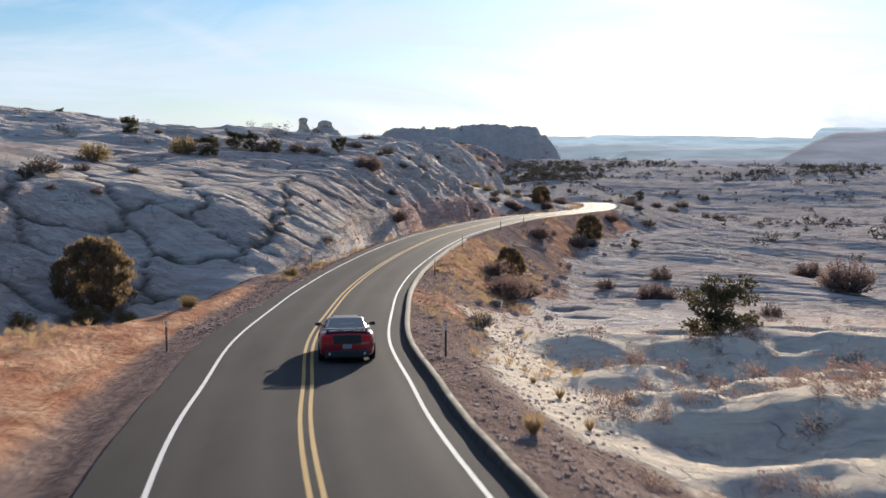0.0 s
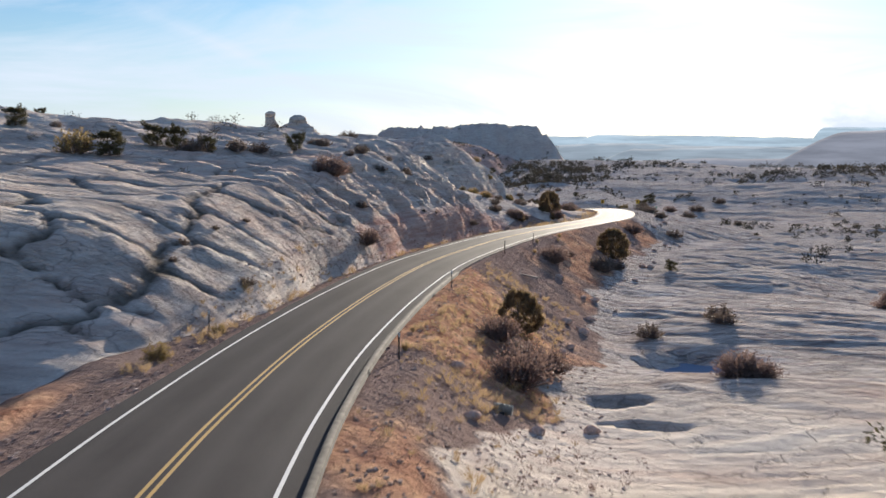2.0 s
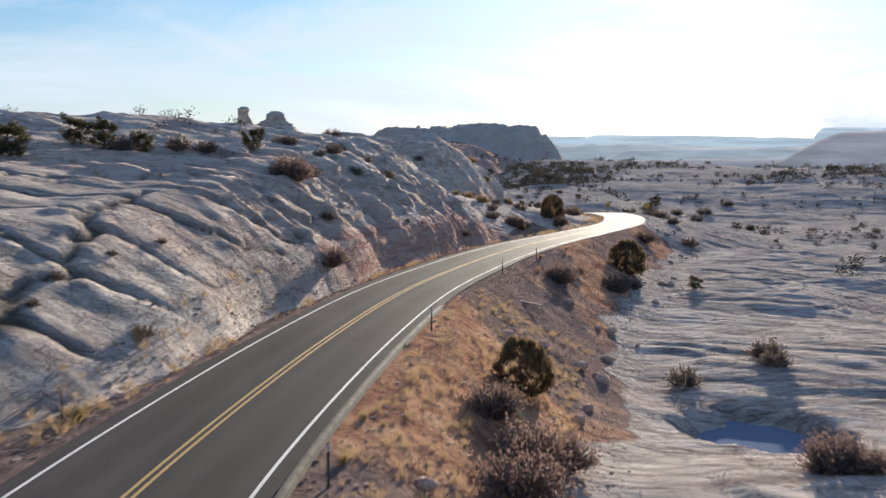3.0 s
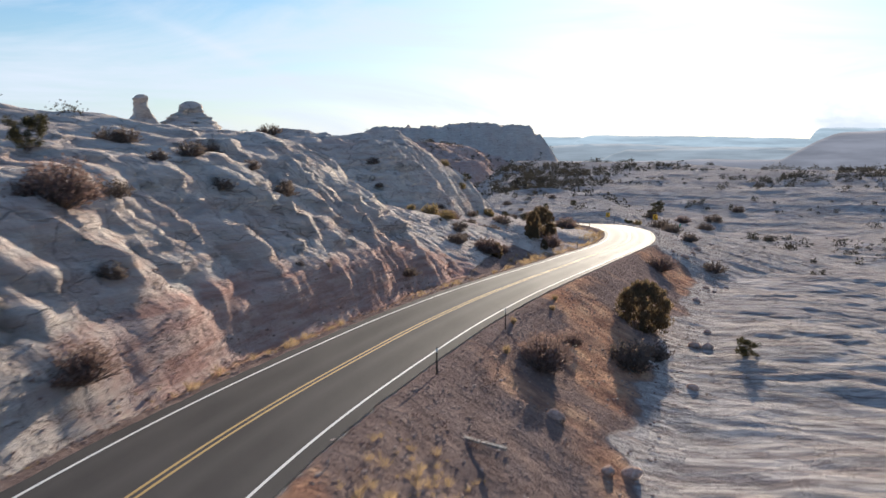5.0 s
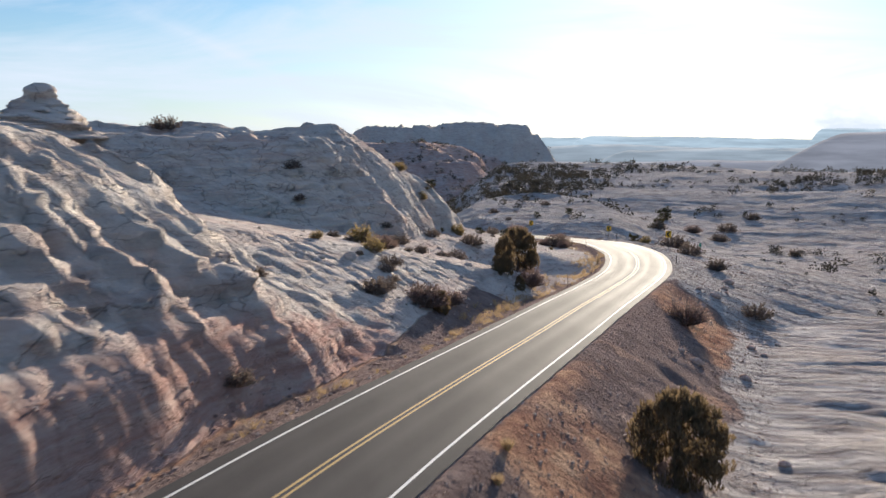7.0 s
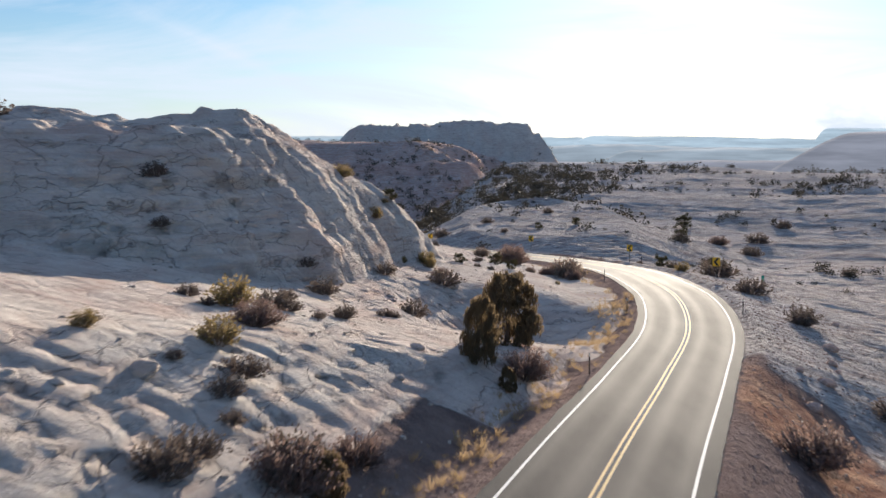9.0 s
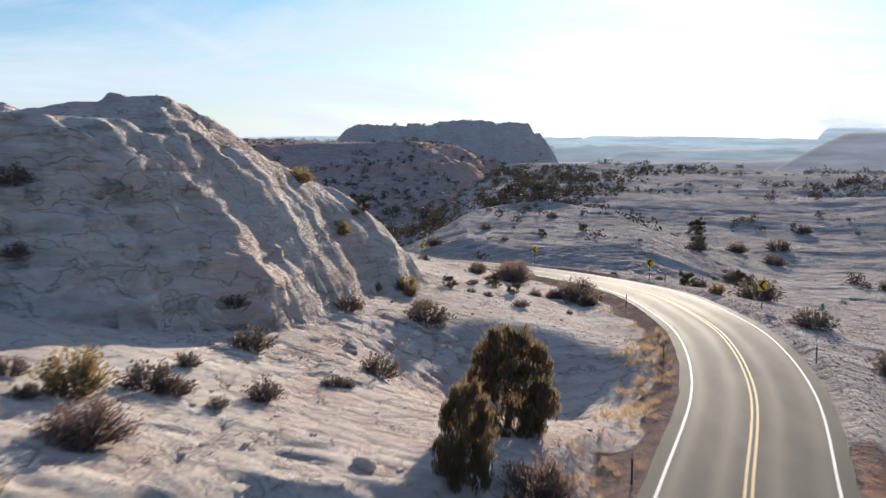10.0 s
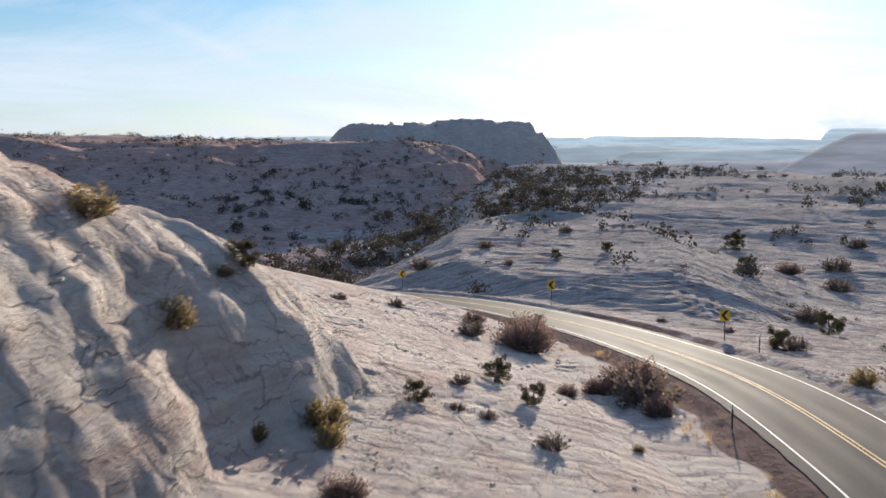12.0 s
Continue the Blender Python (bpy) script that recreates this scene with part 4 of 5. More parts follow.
s_ = Shade("loose_stones", 0.95, 0, 0.1)
M_STONES = s_.done(s_.mix(s_.island(), (0.24, 0.155, 0.13), (0.50, 0.385, 0.325)), s_.bump(s_.noise(s_.pos(), 6.0, 4), 0.03))
rubble("bank_stones", 12000, on_bank(45, 330, 4.5, 14.0), (0.03, 0.17), M_STONES, "loose reddish and grey stones on the road bank", 3)
rubble("shoulder_stones", 3000, on_bank(85, 240, -4.3, -7.0), (0.03, 0.20), M_STONES, "loose stones in the roadside ditch", 4)


def on_bench(r, n):
    x, y = r.uniform(-2, 30, 3 * n), r.uniform(186, 300, 3 * n)
    keep = np.flatnonzero(road_frame(x, y) < -6.5)[:n]
    keep = np.resize(keep, n)
    return x[keep], y[keep]


s_ = Shade("pale_chips", 0.95, 0, 0.1)
M_CHIPS = s_.done(s_.mix(s_.island(), (0.36, 0.29, 0.24), (0.58, 0.51, 0.44)), s_.bump(s_.noise(s_.pos(), 6.0, 4), 0.03))
rubble("rock_chips", 800, on_bench, (0.04, 0.26), M_CHIPS, "pale broken sandstone chips on bare rock", 5)

# ---- plants ----
M_BARK = plain("bark", (0.16, 0.12, 0.095), 0.95, 0, 0.1, 0.25, 14)
M_TWIG = plain("dry_twigs", (0.20, 0.15, 0.125), 0.95, 0, 0.1, 0.25, 14)
M_JUNIPER = foliage("juniper_leaves", (0.075, 0.058, 0.038), (0.215, 0.15, 0.082), 0.38)
M_PINYON = foliage("pinyon_needles", (0.040, 0.038, 0.020), (0.105, 0.088, 0.042), 0.25)
M_SAGE = foliage("sagebrush_leaves", (0.095, 0.070, 0.058), (0.175, 0.135, 0.108), 0.25)
M_BRUSH = foliage("bare_brush", (0.15, 0.092, 0.078), (0.26, 0.18, 0.148), 0.3)
M_LOWBRUSH = foliage("low_brush", (0.10, 0.062, 0.054), (0.20, 0.13, 0.108), 0.25)
M_RABBIT = foliage("rabbitbrush_leaves", (0.14, 0.105, 0.042), (0.29, 0.21, 0.09), 0.35)
M_STRAW = foliage("dry_grass", (0.26, 0.165, 0.08), (0.44, 0.32, 0.18), 0.35)


def blades(r, base, tip, width):
    """Thin blades or leaf sprays between two arrays of points."""
    n = len(base)
    ax = tip - base
    side = np.cross(ax, r.randn(n, 3))
    side /= np.linalg.norm(side, axis=1)[:, None] + 1e-9
    side *= width[:, None]
    mid = base + ax * 0.55
    V = np.stack([base, mid + side, tip, mid - side], 1).reshape(-1, 3)
    F_ = np.arange(4 * n).reshape(-1, 4)
    return V, F_


def clumps(r, centres, radius, n, size, lift=0.3, flat=0.45):
    """Leaf sprays round the centres of clumps."""
    m = len(centres)
    off = r.randn(m * n, 3)
    off /= np.linalg.norm(off, axis=1)[:, None]
    off *= (r.rand(m * n, 1) ** 0.4) * np.repeat(radius, n)[:, None] * np.array([1, 1, 0.85])
    base = np.repeat(centres, n, 0) + off
    way = off / (np.linalg.norm(off, axis=1)[:, None] + 1e-9) + r.randn(m * n, 3) * 0.6 + np.array([0, 0, lift])
    way /= np.linalg.norm(way, axis=1)[:, None]
    ln = size * (0.6 + 0.8 * r.rand(m * n))
    return blades(r, base, base + way * ln[:, None], ln * flat)


def plant_root(name, label, category):
    ob = new(name)
    ob.empty_display_size = 0.2
    return tagged(ob, label, category)


def make_juniper(seed, label):
    """A dense upright bush, one metre high: stems and a crown of lobes."""
    r = np.random.RandomState(seed)
    root = plant_root("juniper", label, "juniper bush")
    bm = bmesh.new()
    tube(bm, (0, 0, -0.06), (0.03, 0.02, 0.70), 0.06, 0.012, 8)
    part("trunk", bm, M_BARK, root)
    m = 190
    z = 0.02 + 0.86 * r.rand(m)
    prof = 0.55 * np.clip(1 - ((z - 0.30) / 0.62) ** 2, 0.01, 1) ** 0.62
    q = r.rand(m) * 6.283
    rad = prof * (0.40 + 0.62 * r.rand(m) ** 0.4) * (1 + 0.08 * np.sin(3 * q + seed))
    C = np.stack([rad * np.cos(q), rad * np.sin(q), z], 1)
    V, F_ = clumps(r, C, 0.055 + 0.05 * r.rand(m), 76, 0.060, 2.6, 0.15)
    V[:, 2] = np.maximum(V[:, 2], -0.02)
    ob = new("crown", soup("crown", V.tolist(), F_.tolist(), M_JUNIPER))
    ob.parent = root
    return root


def make_pinyon(seed, label):
    """A small crooked tree, one metre high."""
    r = np.random.RandomState(seed)
    root = plant_root("pinyon_tree", label, "tree")
    bm = bmesh.new()
    p = Vector((0, 0, -0.05))
    pts = [p]
    for i in range(5):
        p = p + Vector((r.uniform(-0.06, 0.06), r.uniform(-0.06, 0.06), 0.15))
        pts.append(p)
    for i in range(5):
        tube(bm, pts[i], pts[i + 1], 0.045 - 0.006 * i, 0.039 - 0.006 * i, 7)
    centres = []
    for i in range(22):
        k = 1 + i % 5
        a0, ln = r.rand() * 6.283, r.uniform(0.22, 0.52)
        end = pts[k] + Vector((ln * math.cos(a0), ln * math.sin(a0), r.uniform(-0.02, 0.24)))
        elbow = pts[k].lerp(end, 0.5) + Vector((0, 0, -0.03))
        tube(bm, pts[k], elbow, 0.018, 0.012, 5)
        tube(bm, elbow, end, 0.012, 0.004, 5)
        centres += [end, elbow.lerp(end, 0.6), end + Vector((r.uniform(-0.1, 0.1), r.uniform(-0.1, 0.1), 0.07))]
    centres += [pts[-1] + Vector((r.uniform(-0.14, 0.14), r.uniform(-0.14, 0.14), r.uniform(-0.03, 0.14))) for i in range(14)]
    part("trunk", bm, M_BARK, root)
    C = np.array([list(c) for c in centres])
    V, F_ = clumps(r, C, 0.07 + 0.05 * r.rand(len(C)), 85, 0.045, 0.3, 0.25)
    ob = new("crown", soup("crown", V.tolist(), F_.tolist(), M_PINYON))
    ob.parent = root
    return root


def make_shrub(name, seed, label, category, mat, twigs, leaves, spread, size):
    """A low bush, one metre high: twigs from the root, leaves along them."""
    r = np.random.RandomState(seed)
    root = plant_root(name, label, category)
    n = twigs
    q, rise = r.rand(n) * 6.283, 0.25 + 0.75 * r.rand(n)
    out = np.sqrt(1 - (rise * 0.92) ** 2) * spread * (0.6 + 0.5 * r.rand(n))
    tip = np.stack([out * np.cos(q), out * np.sin(q), rise * (0.75 + 0.3 * r.rand(n))], 1)
    base = np.stack([0.10 * np.cos(q) * spread, 0.10 * np.sin(q) * spread, 0 * q - 0.04], 1)
    V, F_ = blades(r, base, tip, 0.012 + 0.01 * r.rand(n))
    st = new("stem", soup("stem", V.tolist(), F_.tolist(), M_TWIG))
    st.parent = root
    t = 0.35 + 0.65 * r.rand(n, leaves) ** 0.7
    b = base[:, None] + (tip - base)[:, None] * t[:, :, None] + r.randn(n, leaves, 3) * 0.035
    b = b.reshape(-1, 3)
    way = np.repeat(tip - base, leaves, 0) + r.randn(n * leaves, 3) * 0.5
    way /= np.linalg.norm(way, axis=1)[:, None]
    ln = size * (0.6 + 0.8 * r.rand(n * leaves))
    V, F_ = blades(r, b, b + way * ln[:, None], ln * 0.32)
    V[:, 2] = np.maximum(V[:, 2], -0.03)
    fo = new("foliage", soup("foliage", V.tolist(), F_.tolist(), mat))
    fo.parent = root
    return root


def make_tuft(seed, label):
    r = np.random.RandomState(seed)
    root = plant_root("grass_tuft", label, "grass tuft")
    n = 170
    q, lean = r.rand(n) * 6.283, 0.15 + 0.5 * r.rand(n)
    base = np.stack([0.12 * np.cos(q), 0.12 * np.sin(q), 0 * q - 0.03], 1) * r.rand(n, 1)
    tip = np.stack([lean * np.cos(q), lean * np.sin(q), 0.55 + 0.5 * r.rand(n)], 1)
    V, F_ = blades(r, base, tip, 0.012 + 0.012 * r.rand(n))
    ob = new("grass", soup("grass", V.tolist(), F_.tolist(), M_STRAW))
    ob.parent = root
    return root


def plant_all(kinds, spots, group, flat=1.0, seed=1):
    """The first plants are the models; the rest are copies at the other spots."""
    r = random.Random(seed)
    for i, (x, y, h, *w) in enumerate(spots):
        wd = h * (w[0] if w else flat) * r.uniform(0.9, 1.15)
        x, y, z = onto(x, y)
        m = pose(x, y, z - 0.07 * h, r.uniform(-4, 4), r.uniform(-4, 4), r.uniform(0, 360))
        if i < len(kinds):
            kinds[i].matrix_basis = m @ Matrix.Diagonal((wd, wd, h, 1))
            tagged(kinds[i], group=group)
        else:
            was = kinds[i % len(kinds)].scale
            copy_thing(kinds[i % len(kinds)], m @ Matrix.Diagonal((wd / was.x, wd / was.y, h / was.z, 1)))


JUNIPERS = [
    (-22.4, 66.7, 4.8, 1.0), (20.8, 221.4, 4.7, 0.66), (6.3, 98, 3.1, 0.85), (22.9, 164.8, 4, 0.85), (18.7, 211.6, 3.6, 0.46), (20.2, 210.5, 1.4, 0.6), (13.4, 192.1, 1.7, 0.7),
]
PINYONS = [
    (15.9, 59.3, 3.7), (-38.9, 130.3, 2.06), (-25.8, 130.9, 2.31), (-13.8, 139.7, 1.97), (-27, 120.3, 2.5), (-24, 131.2, 2.43), (-21.2, 131.7, 1.77), (-16, 216.3, 1.5),
    (29.4, 159.4, 1.48), (-18.9, 215.9, 1), (19, 264, 1.06), (23, 273.4, 1.36), (24.5, 268, 1.15), (12.2, 259.2, 1.16), (47.1, 300, 1.88), (62.2, 330.7, 2.62),
    (68.5, 382.6, 2.79), (81.3, 433.9, 3.88), (44.9, 372.4, 1.69), (37, 368.9, 1.48), (-62, 170, 1.6), (-50, 166, 1.3),
]
BRUSH = [
    (-9.4, 131.2, 2.4), (50.7, 144.3, 2.66), (45.9, 117.7, 4.13), (5, 81.9, 2.02), (4.4, 90.3, 1.67), (5.5, 86.5, 1.92), (7, 87.9, 1.67), (12.8, 140.5, 1.81),
    (18, 89.3, 1.76), (-5.3, 121.3, 1.67), (19.2, 89.3, 1.23), (12.3, 191.7, 1.7), (14, 195.5, 1.2), (13.2, 142.4, 1.71), (32.9, 204.8, 2.15), (15.5, 148.6, 0.91),
    (21.2, 213.4, 1.81), (26.1, 292, 2.72), (26.5, 296.8, 2.66), (22.9, 304.8, 1.22), (31.2, 278.6, 2.23), (29.1, 277.7, 1.19), (26.9, 274.5, 0.81), (31.3, 271.9, 1.27),
    (8.5, 207.5, 1.4), (17, 250.1, 0.93), (82.4, 403.7, 2.55),
]
SAGE_ROADSIDE = [
    (2, 55, 0.91), (24.2, 76.4, 1.1), (24.9, 118.3, 1.18), (18, 115, 1.4), (-32.1, 84, 1.46), (-32.6, 81.8, 0.95), (-31.1, 90.3, 0.77), (-27.9, 94.3, 0.8),
    (-27, 81.4, 0.56), (-29.8, 79.5, 0.46), (-22.1, 130.8, 1.58), (-18.5, 132.8, 1.45), (-35.9, 132.7, 0.74), (-13.3, 151.1, 0.98), (25.6, 122.4, 1.53), (19.8, 152, 1.71),
    (-8.7, 136.3, 1.05), (-6.2, 128.2, 0.69), (-8, 150.4, 1.1), (-5.4, 148.1, 0.81), (-2.9, 156.6, 0.7), (-22.3, 129.4, 1.37), (-16.7, 134.1, 1.23), (-12.3, 151.7, 1.12),
    (-14.4, 93.9, 0.52), (-14, 90.4, 0.39), (-13.4, 98.7, 0.34), (-10.3, 92.8, 0.63),
]
SAGE_HILL = [
    (-12.3, 103.5, 0.37), (-8.9, 146, 0.74), (19.5, 150.3, 1.67), (22.2, 155.5, 1.37), (9.1, 189.2, 1.21), (9.5, 196, 0.8), (-2.8, 155, 0.92), (-4.9, 156, 0.77),
    (-7.9, 155.6, 0.83), (-17.4, 240.8, 1.81), (-1.5, 228.2, 1.08), (2.8, 180, 0.62), (5, 163.4, 0.86), (43.1, 219.3, 1.7), (46.1, 257.3, 1.71), (45.1, 241.3, 1.54),
    (0.6, 148.8, 0.35), (-0.9, 146, 0.34), (9.6, 198, 0.93), (8.0, 215.6, 1.12), (8.9, 215.6, 0.81), (9.4, 228.3, 1.19), (11.6, 217.9, 0.96), (15.1, 230.6, 1.3),
    (13.5, 224.0, 0.6), (8.1, 221.0, 0.7), (10.6, 214.8, 0.49), (14.0, 224.4, 0.55), (4.0, 213.7, 0.7), (5.6, 210.9, 0.55), (-0.5, 225.8, 0.73), (7.9, 232.2, 0.78), (7.5, 197.1, 0.41),
]
SAGE_BEND = [
    (9.6, 190.7, 0.99), (12.1, 192.8, 1.46), (10.1, 193.9, 0.56), (22.3, 294.4, 1.31), (31.1, 274.9, 2), (17.3, 246.4, 1.5), (12.5, 243.5, 1.17), (44.8, 240.1, 1.11),
    (49.4, 281.8, 2.45), (48.5, 301, 1.25), (68.1, 380, 2.44), (85.6, 388.5, 2.58), (91.2, 348.8, 1.76), (21, 269.5, 0.62), (22, 263.6, 0.5), (24.5, 260.1, 0.79),
    (20.7, 264.2, 0.4), (16.3, 307.5, 0.87), (11.9, 302.6, 0.73), (64.8, 344, 2.33), (42.3, 402.4, 1.4), (17.4, 372.8, 2.18), (41.6, 319.2, 0.56), (46.4, 312.8, 0.64),
    (93.8, 411.2, 2.91), (111.5, 444.9, 2.64), (27.5, 382.6, 1.42), (29.7, 362.7, 0.94),
]
RABBITBRUSH = [
    (-22.2, 64.5, 1.34), (-24.7, 60.6, 1.07), (-20.4, 66.3, 0.99), (-13.8, 56.2, 0.76), (-11.2, 76.3, 0.92), (-33.7, 101.2, 2.07), (-29.5, 119.6, 2.26), (-10.1, 83.7, 0.58),
    (6.5, 212.7, 1.75), (4.5, 196.6, 0.74), (8.4, 200.4, 1.24), (15.7, 257.1, 1.36), (11.1, 252.8, 1.11), (8.5, 253.2, 1.21), (16, 255, 1.1, 0.7), (11.7, 258.4, 0.48), (44.4, 277.8, 1.27),
    (13.8, 253.9, 0.72), (28.6, 263.3, 0.36),
]
TUFTS = [
    (2.2, 25, 0.65), (4.6, 32.1, 0.47), (4.3, 37.7, 0.47), (3.5, 39.9, 0.31), (-0.4, 77.9, 0.49), (-0.2, 83, 0.38), (11.7, 146, 0.52), (10.9, 139.6, 0.57),
    (15.5, 158, 0.52), (15, 154.9, 0.48),
]

plant_all([make_juniper(i + 40, "dense dark green juniper bush rooted in sandstone") for i in range(3)], JUNIPERS, "junipers", 0.88, 1)
plant_all([make_pinyon(i + 50, "small crooked pinyon tree on bare rock") for i in range(3)], PINYONS, "pinyon trees", 1.05, 2)
plant_all([make_shrub("bare_brush", i + 60, "leafless reddish-brown desert brush", "bush", M_BRUSH, 260, 10, 0.85, 0.060) for i in range(3)], BRUSH, "bare brush", 1.15, 3)
sage = [make_shrub("sagebrush", i + 70, "low grey-brown sagebrush on sandstone", "bush", M_SAGE, 120, 9, 0.95, 0.10) for i in range(3)]
plant_all(sage, SAGE_ROADSIDE + SAGE_HILL + SAGE_BEND, "sagebrush", 1.1, 4)
plant_all([make_shrub("rabbitbrush", i + 80, "yellowish rabbitbrush in dry leaf", "bush", M_RABBIT, 140, 10, 0.85, 0.085) for i in range(3)], RABBITBRUSH, "rabbitbrush", 1.0, 5)
plant_all([make_tuft(i + 90, "orange-yellow tuft of dry grass") for i in range(2)], TUFTS, "grass tufts", 0.9, 6)


# ---- roadside posts ----
M_STEEL = plain("brown_steel", (0.10, 0.075, 0.06), 0.7, 0.4, 0.4, 0.2, 20)
M_REFLECT = plain("white_reflector", (0.70, 0.70, 0.68), 0.4, 0, 0.5, 0.05, 20)
M_GREEN = plain("green_marker", (0.02, 0.28, 0.20), 0.5, 0, 0.4, 0.08, 20)
M_SIGN = plain("yellow_sign", (0.80, 0.46, 0.02), 0.45, 0, 0.4, 0.06, 12)
M_BLACK = plain("black_paint", (0.02, 0.02, 0.02), 0.5, 0, 0.4, 0.1, 12)


def make_post():
    """A thin channel post with a small reflector near its top."""
    root = tagged(new("delineator_post"), "thin brown steel roadside post with a white reflector", "road post", group="posts along the road")
    bm = bmesh.new()
    box(bm, 0, 0, 0.50, 0.055, 0.012, 1.40)
    box(bm, -0.030, -0.016, 0.50, 0.010, 0.032, 1.40)
    box(bm, 0.030, -0.016, 0.50, 0.010, 0.032, 1.40)
    part("post", bm, M_STEEL, root)
    bm = bmesh.new()
    box(bm, 0, -0.026, 1.08, 0.085, 0.012, 0.19, 0.004)
    part("reflector", bm, M_REFLECT, root, "small white reflector")
    return root


POSTS = [(0.1, 38.3), (-0.6, 75.8), (1.9, 101.5), (7.2, 130.2), (11.1, 144.0), (40.6, 241.5), (42.2, 290.4), (-10.6, 84.0), (-10.9, 40.7), (25.1, 217.4), (31.9, 243.5), (34.0, 268.0)]
model = None
for x, y in POSTS:
    k = int(np.argmin((ROAD[:, 0] - x) ** 2 + (ROAD[:, 1] - y) ** 2))
    z = float(zat(x, y))
    turn = math.degrees(math.atan2(-TAN[k, 0], TAN[k, 1]))
    m = pose(x, y, z, 0, 0, turn)
    if model is None:
        model = make_post()
        model.matrix_basis = m
    else:
        copy_thing(model, m)

# the small green marker on the slope
marker = tagged(new("marker_post"), "slim steel post with a small green panel on the slope", "road post")
bm = bmesh.new()
box(bm, 0, 0, 0.7, 0.05, 0.03, 1.7)
part("post", bm, M_STEEL, marker)
bm = bmesh.new()
box(bm, 0, -0.03, 1.5, 0.28, 0.012, 0.55, 0.004)
part("panel", bm, M_GREEN, marker, "small green panel")
marker.matrix_basis = pose(48.5, 262.0, float(zat(48.5, 262.0)), 0, 0, 10)


def make_chevron():
    """A yellow panel with a black arrowhead to the left, on a steel post."""
    root = tagged(new("chevron_sign"), "yellow chevron curve sign with black arrow on a steel post", "road sign", group="chevrons round the bend")
    bm = bmesh.new()
    box(bm, 0, 0.03, 1.0, 0.06, 0.05, 2.9, 0.006)
    part("post", bm, M_STEEL, root)
    bm = bmesh.new()
    box(bm, 0, -0.008, 2.05, 0.76, 0.012, 0.92)
    bmesh.ops.bevel(bm, geom=[e for e in bm.edges if abs(e.verts[0].co.y - e.verts[1].co.y) > 0.005], offset=0.05, segments=3, affect="EDGES")
    part("panel", bm, M_SIGN, root, "yellow reflective panel")
    bm = bmesh.new()
    prof = [(-0.30, 0.0), (0.04, 0.40), (0.30, 0.40), (-0.04, 0.0), (0.30, -0.40), (0.04, -0.40)]
    fr = [bm.verts.new((px, -0.020, 2.05 + pz)) for px, pz in prof]
    bk = [bm.verts.new((px, -0.015, 2.05 + pz)) for px, pz in prof]
    for order in ((0, 1, 2, 3), (0, 3, 4, 5)):
        bm.faces.new([fr[i] for i in order])
        bm.faces.new([bk[i] for i in reversed(order)])
    for i in range(6):
        bm.faces.new((fr[i], bk[i], bk[(i + 1) % 6], fr[(i + 1) % 6]))
    part("arrow", bm, M_BLACK, root, "black arrowhead")
    return root


model = None
for x, y in ((45.5, 267.8), (42.6, 300.6), (31.6, 325.8), (15.5, 347.8)):
    turn = math.degrees(math.atan2(x - 26, y - 215)) * -1
    m = pose(x, y, float(zat(x, y)), 0, 0, turn)
    if model is None:
        model = make_chevron()
        model.matrix_basis = m
    else:
        copy_thing(model, m)

# ---- culvert pipe and weathered plank ----
M_ZINC = plain("galvanised_steel", (0.62, 0.62, 0.60), 0.45, 0.7, 0.5, 0.15, 6)
M_PLANK = plain("grey_wood", (0.34, 0.30, 0.26), 0.9, 0, 0.2, 0.25, 8)


def culvert(x, y, z, turn):
    root = tagged(new("culvert_pipe"), "galvanised corrugated culvert pipe end jutting from the bank", "culvert pipe")
    bm = bmesh.new()
    rows, seg, rings = 40, 24, []
    for i in range(rows + 1):
        rr = 0.22 + 0.016 * math.cos(i * math.pi)
        rings.append([bm.verts.new((0.8 * (i / rows - 0.5), rr * math.cos(6.2832 * k / seg), rr * math.sin(6.2832 * k / seg))) for k in range(seg)])
    for a0, b0 in zip(rings, rings[1:]):
        for k in range(seg):
            bm.faces.new((a0[k], a0[(k + 1) % seg], b0[(k + 1) % seg], b0[k]))
    bmesh.ops.solidify(bm, geom=bm.faces[:], thickness=0.015)
    part("pipe", bm, M_ZINC, root)
    bm = bmesh.new()
    box(bm, -0.2, 0, -0.22, 0.6, 0.7, 0.3, 0.05)
    part("collar", bm, M_KERB, root, "rough concrete collar")
    root.matrix_basis = pose(x, y, z, 0, 6, turn)


culvert(3.8, 74.2, float(zat(3.8, 74.2)) + 0.16, -12)
bm = bmesh.new()
box(bm, 0, 0, 0, 2.6, 0.24, 0.10, 0.02)
for v in bm.verts:
    v.co.z += 0.03 * math.sin(v.co.x * 2.1)
plank = new("plank", bm_mesh("plank", bm, M_PLANK))
plank.matrix_basis = pose(8.65, 124.7, float(zat(8.65, 124.7)) + 0.12, 0, 10, -20)
tagged(plank, "weathered grey wooden plank lying on the red bank", "plank")

# ---- the car ----
M_RED = Shade("red_car_paint", 0.28, 0.1, 0.5)
M_RED.b.inputs["Coat Weight"].default_value = 0.8
M_RED.b.inputs["Coat Roughness"].default_value = 0.06
M_RED = M_RED.done(M_RED.mix(M_RED.noise(M_RED.pos(obj=True), 3.0, 3), (0.24, 0.004, 0.014), (0.32, 0.006, 0.02)))
M_GLASS = plain("tinted_glass", (0.012, 0.018, 0.022), 0.06, 0, 0.7, 0.05, 3)
M_TYRE = plain("tyre_rubber", (0.018, 0.018, 0.018), 0.85, 0, 0.3, 0.15, 12)
M_RIM = plain("dark_alloy", (0.16, 0.16, 0.17), 0.35, 0.9, 0.5, 0.1, 12)
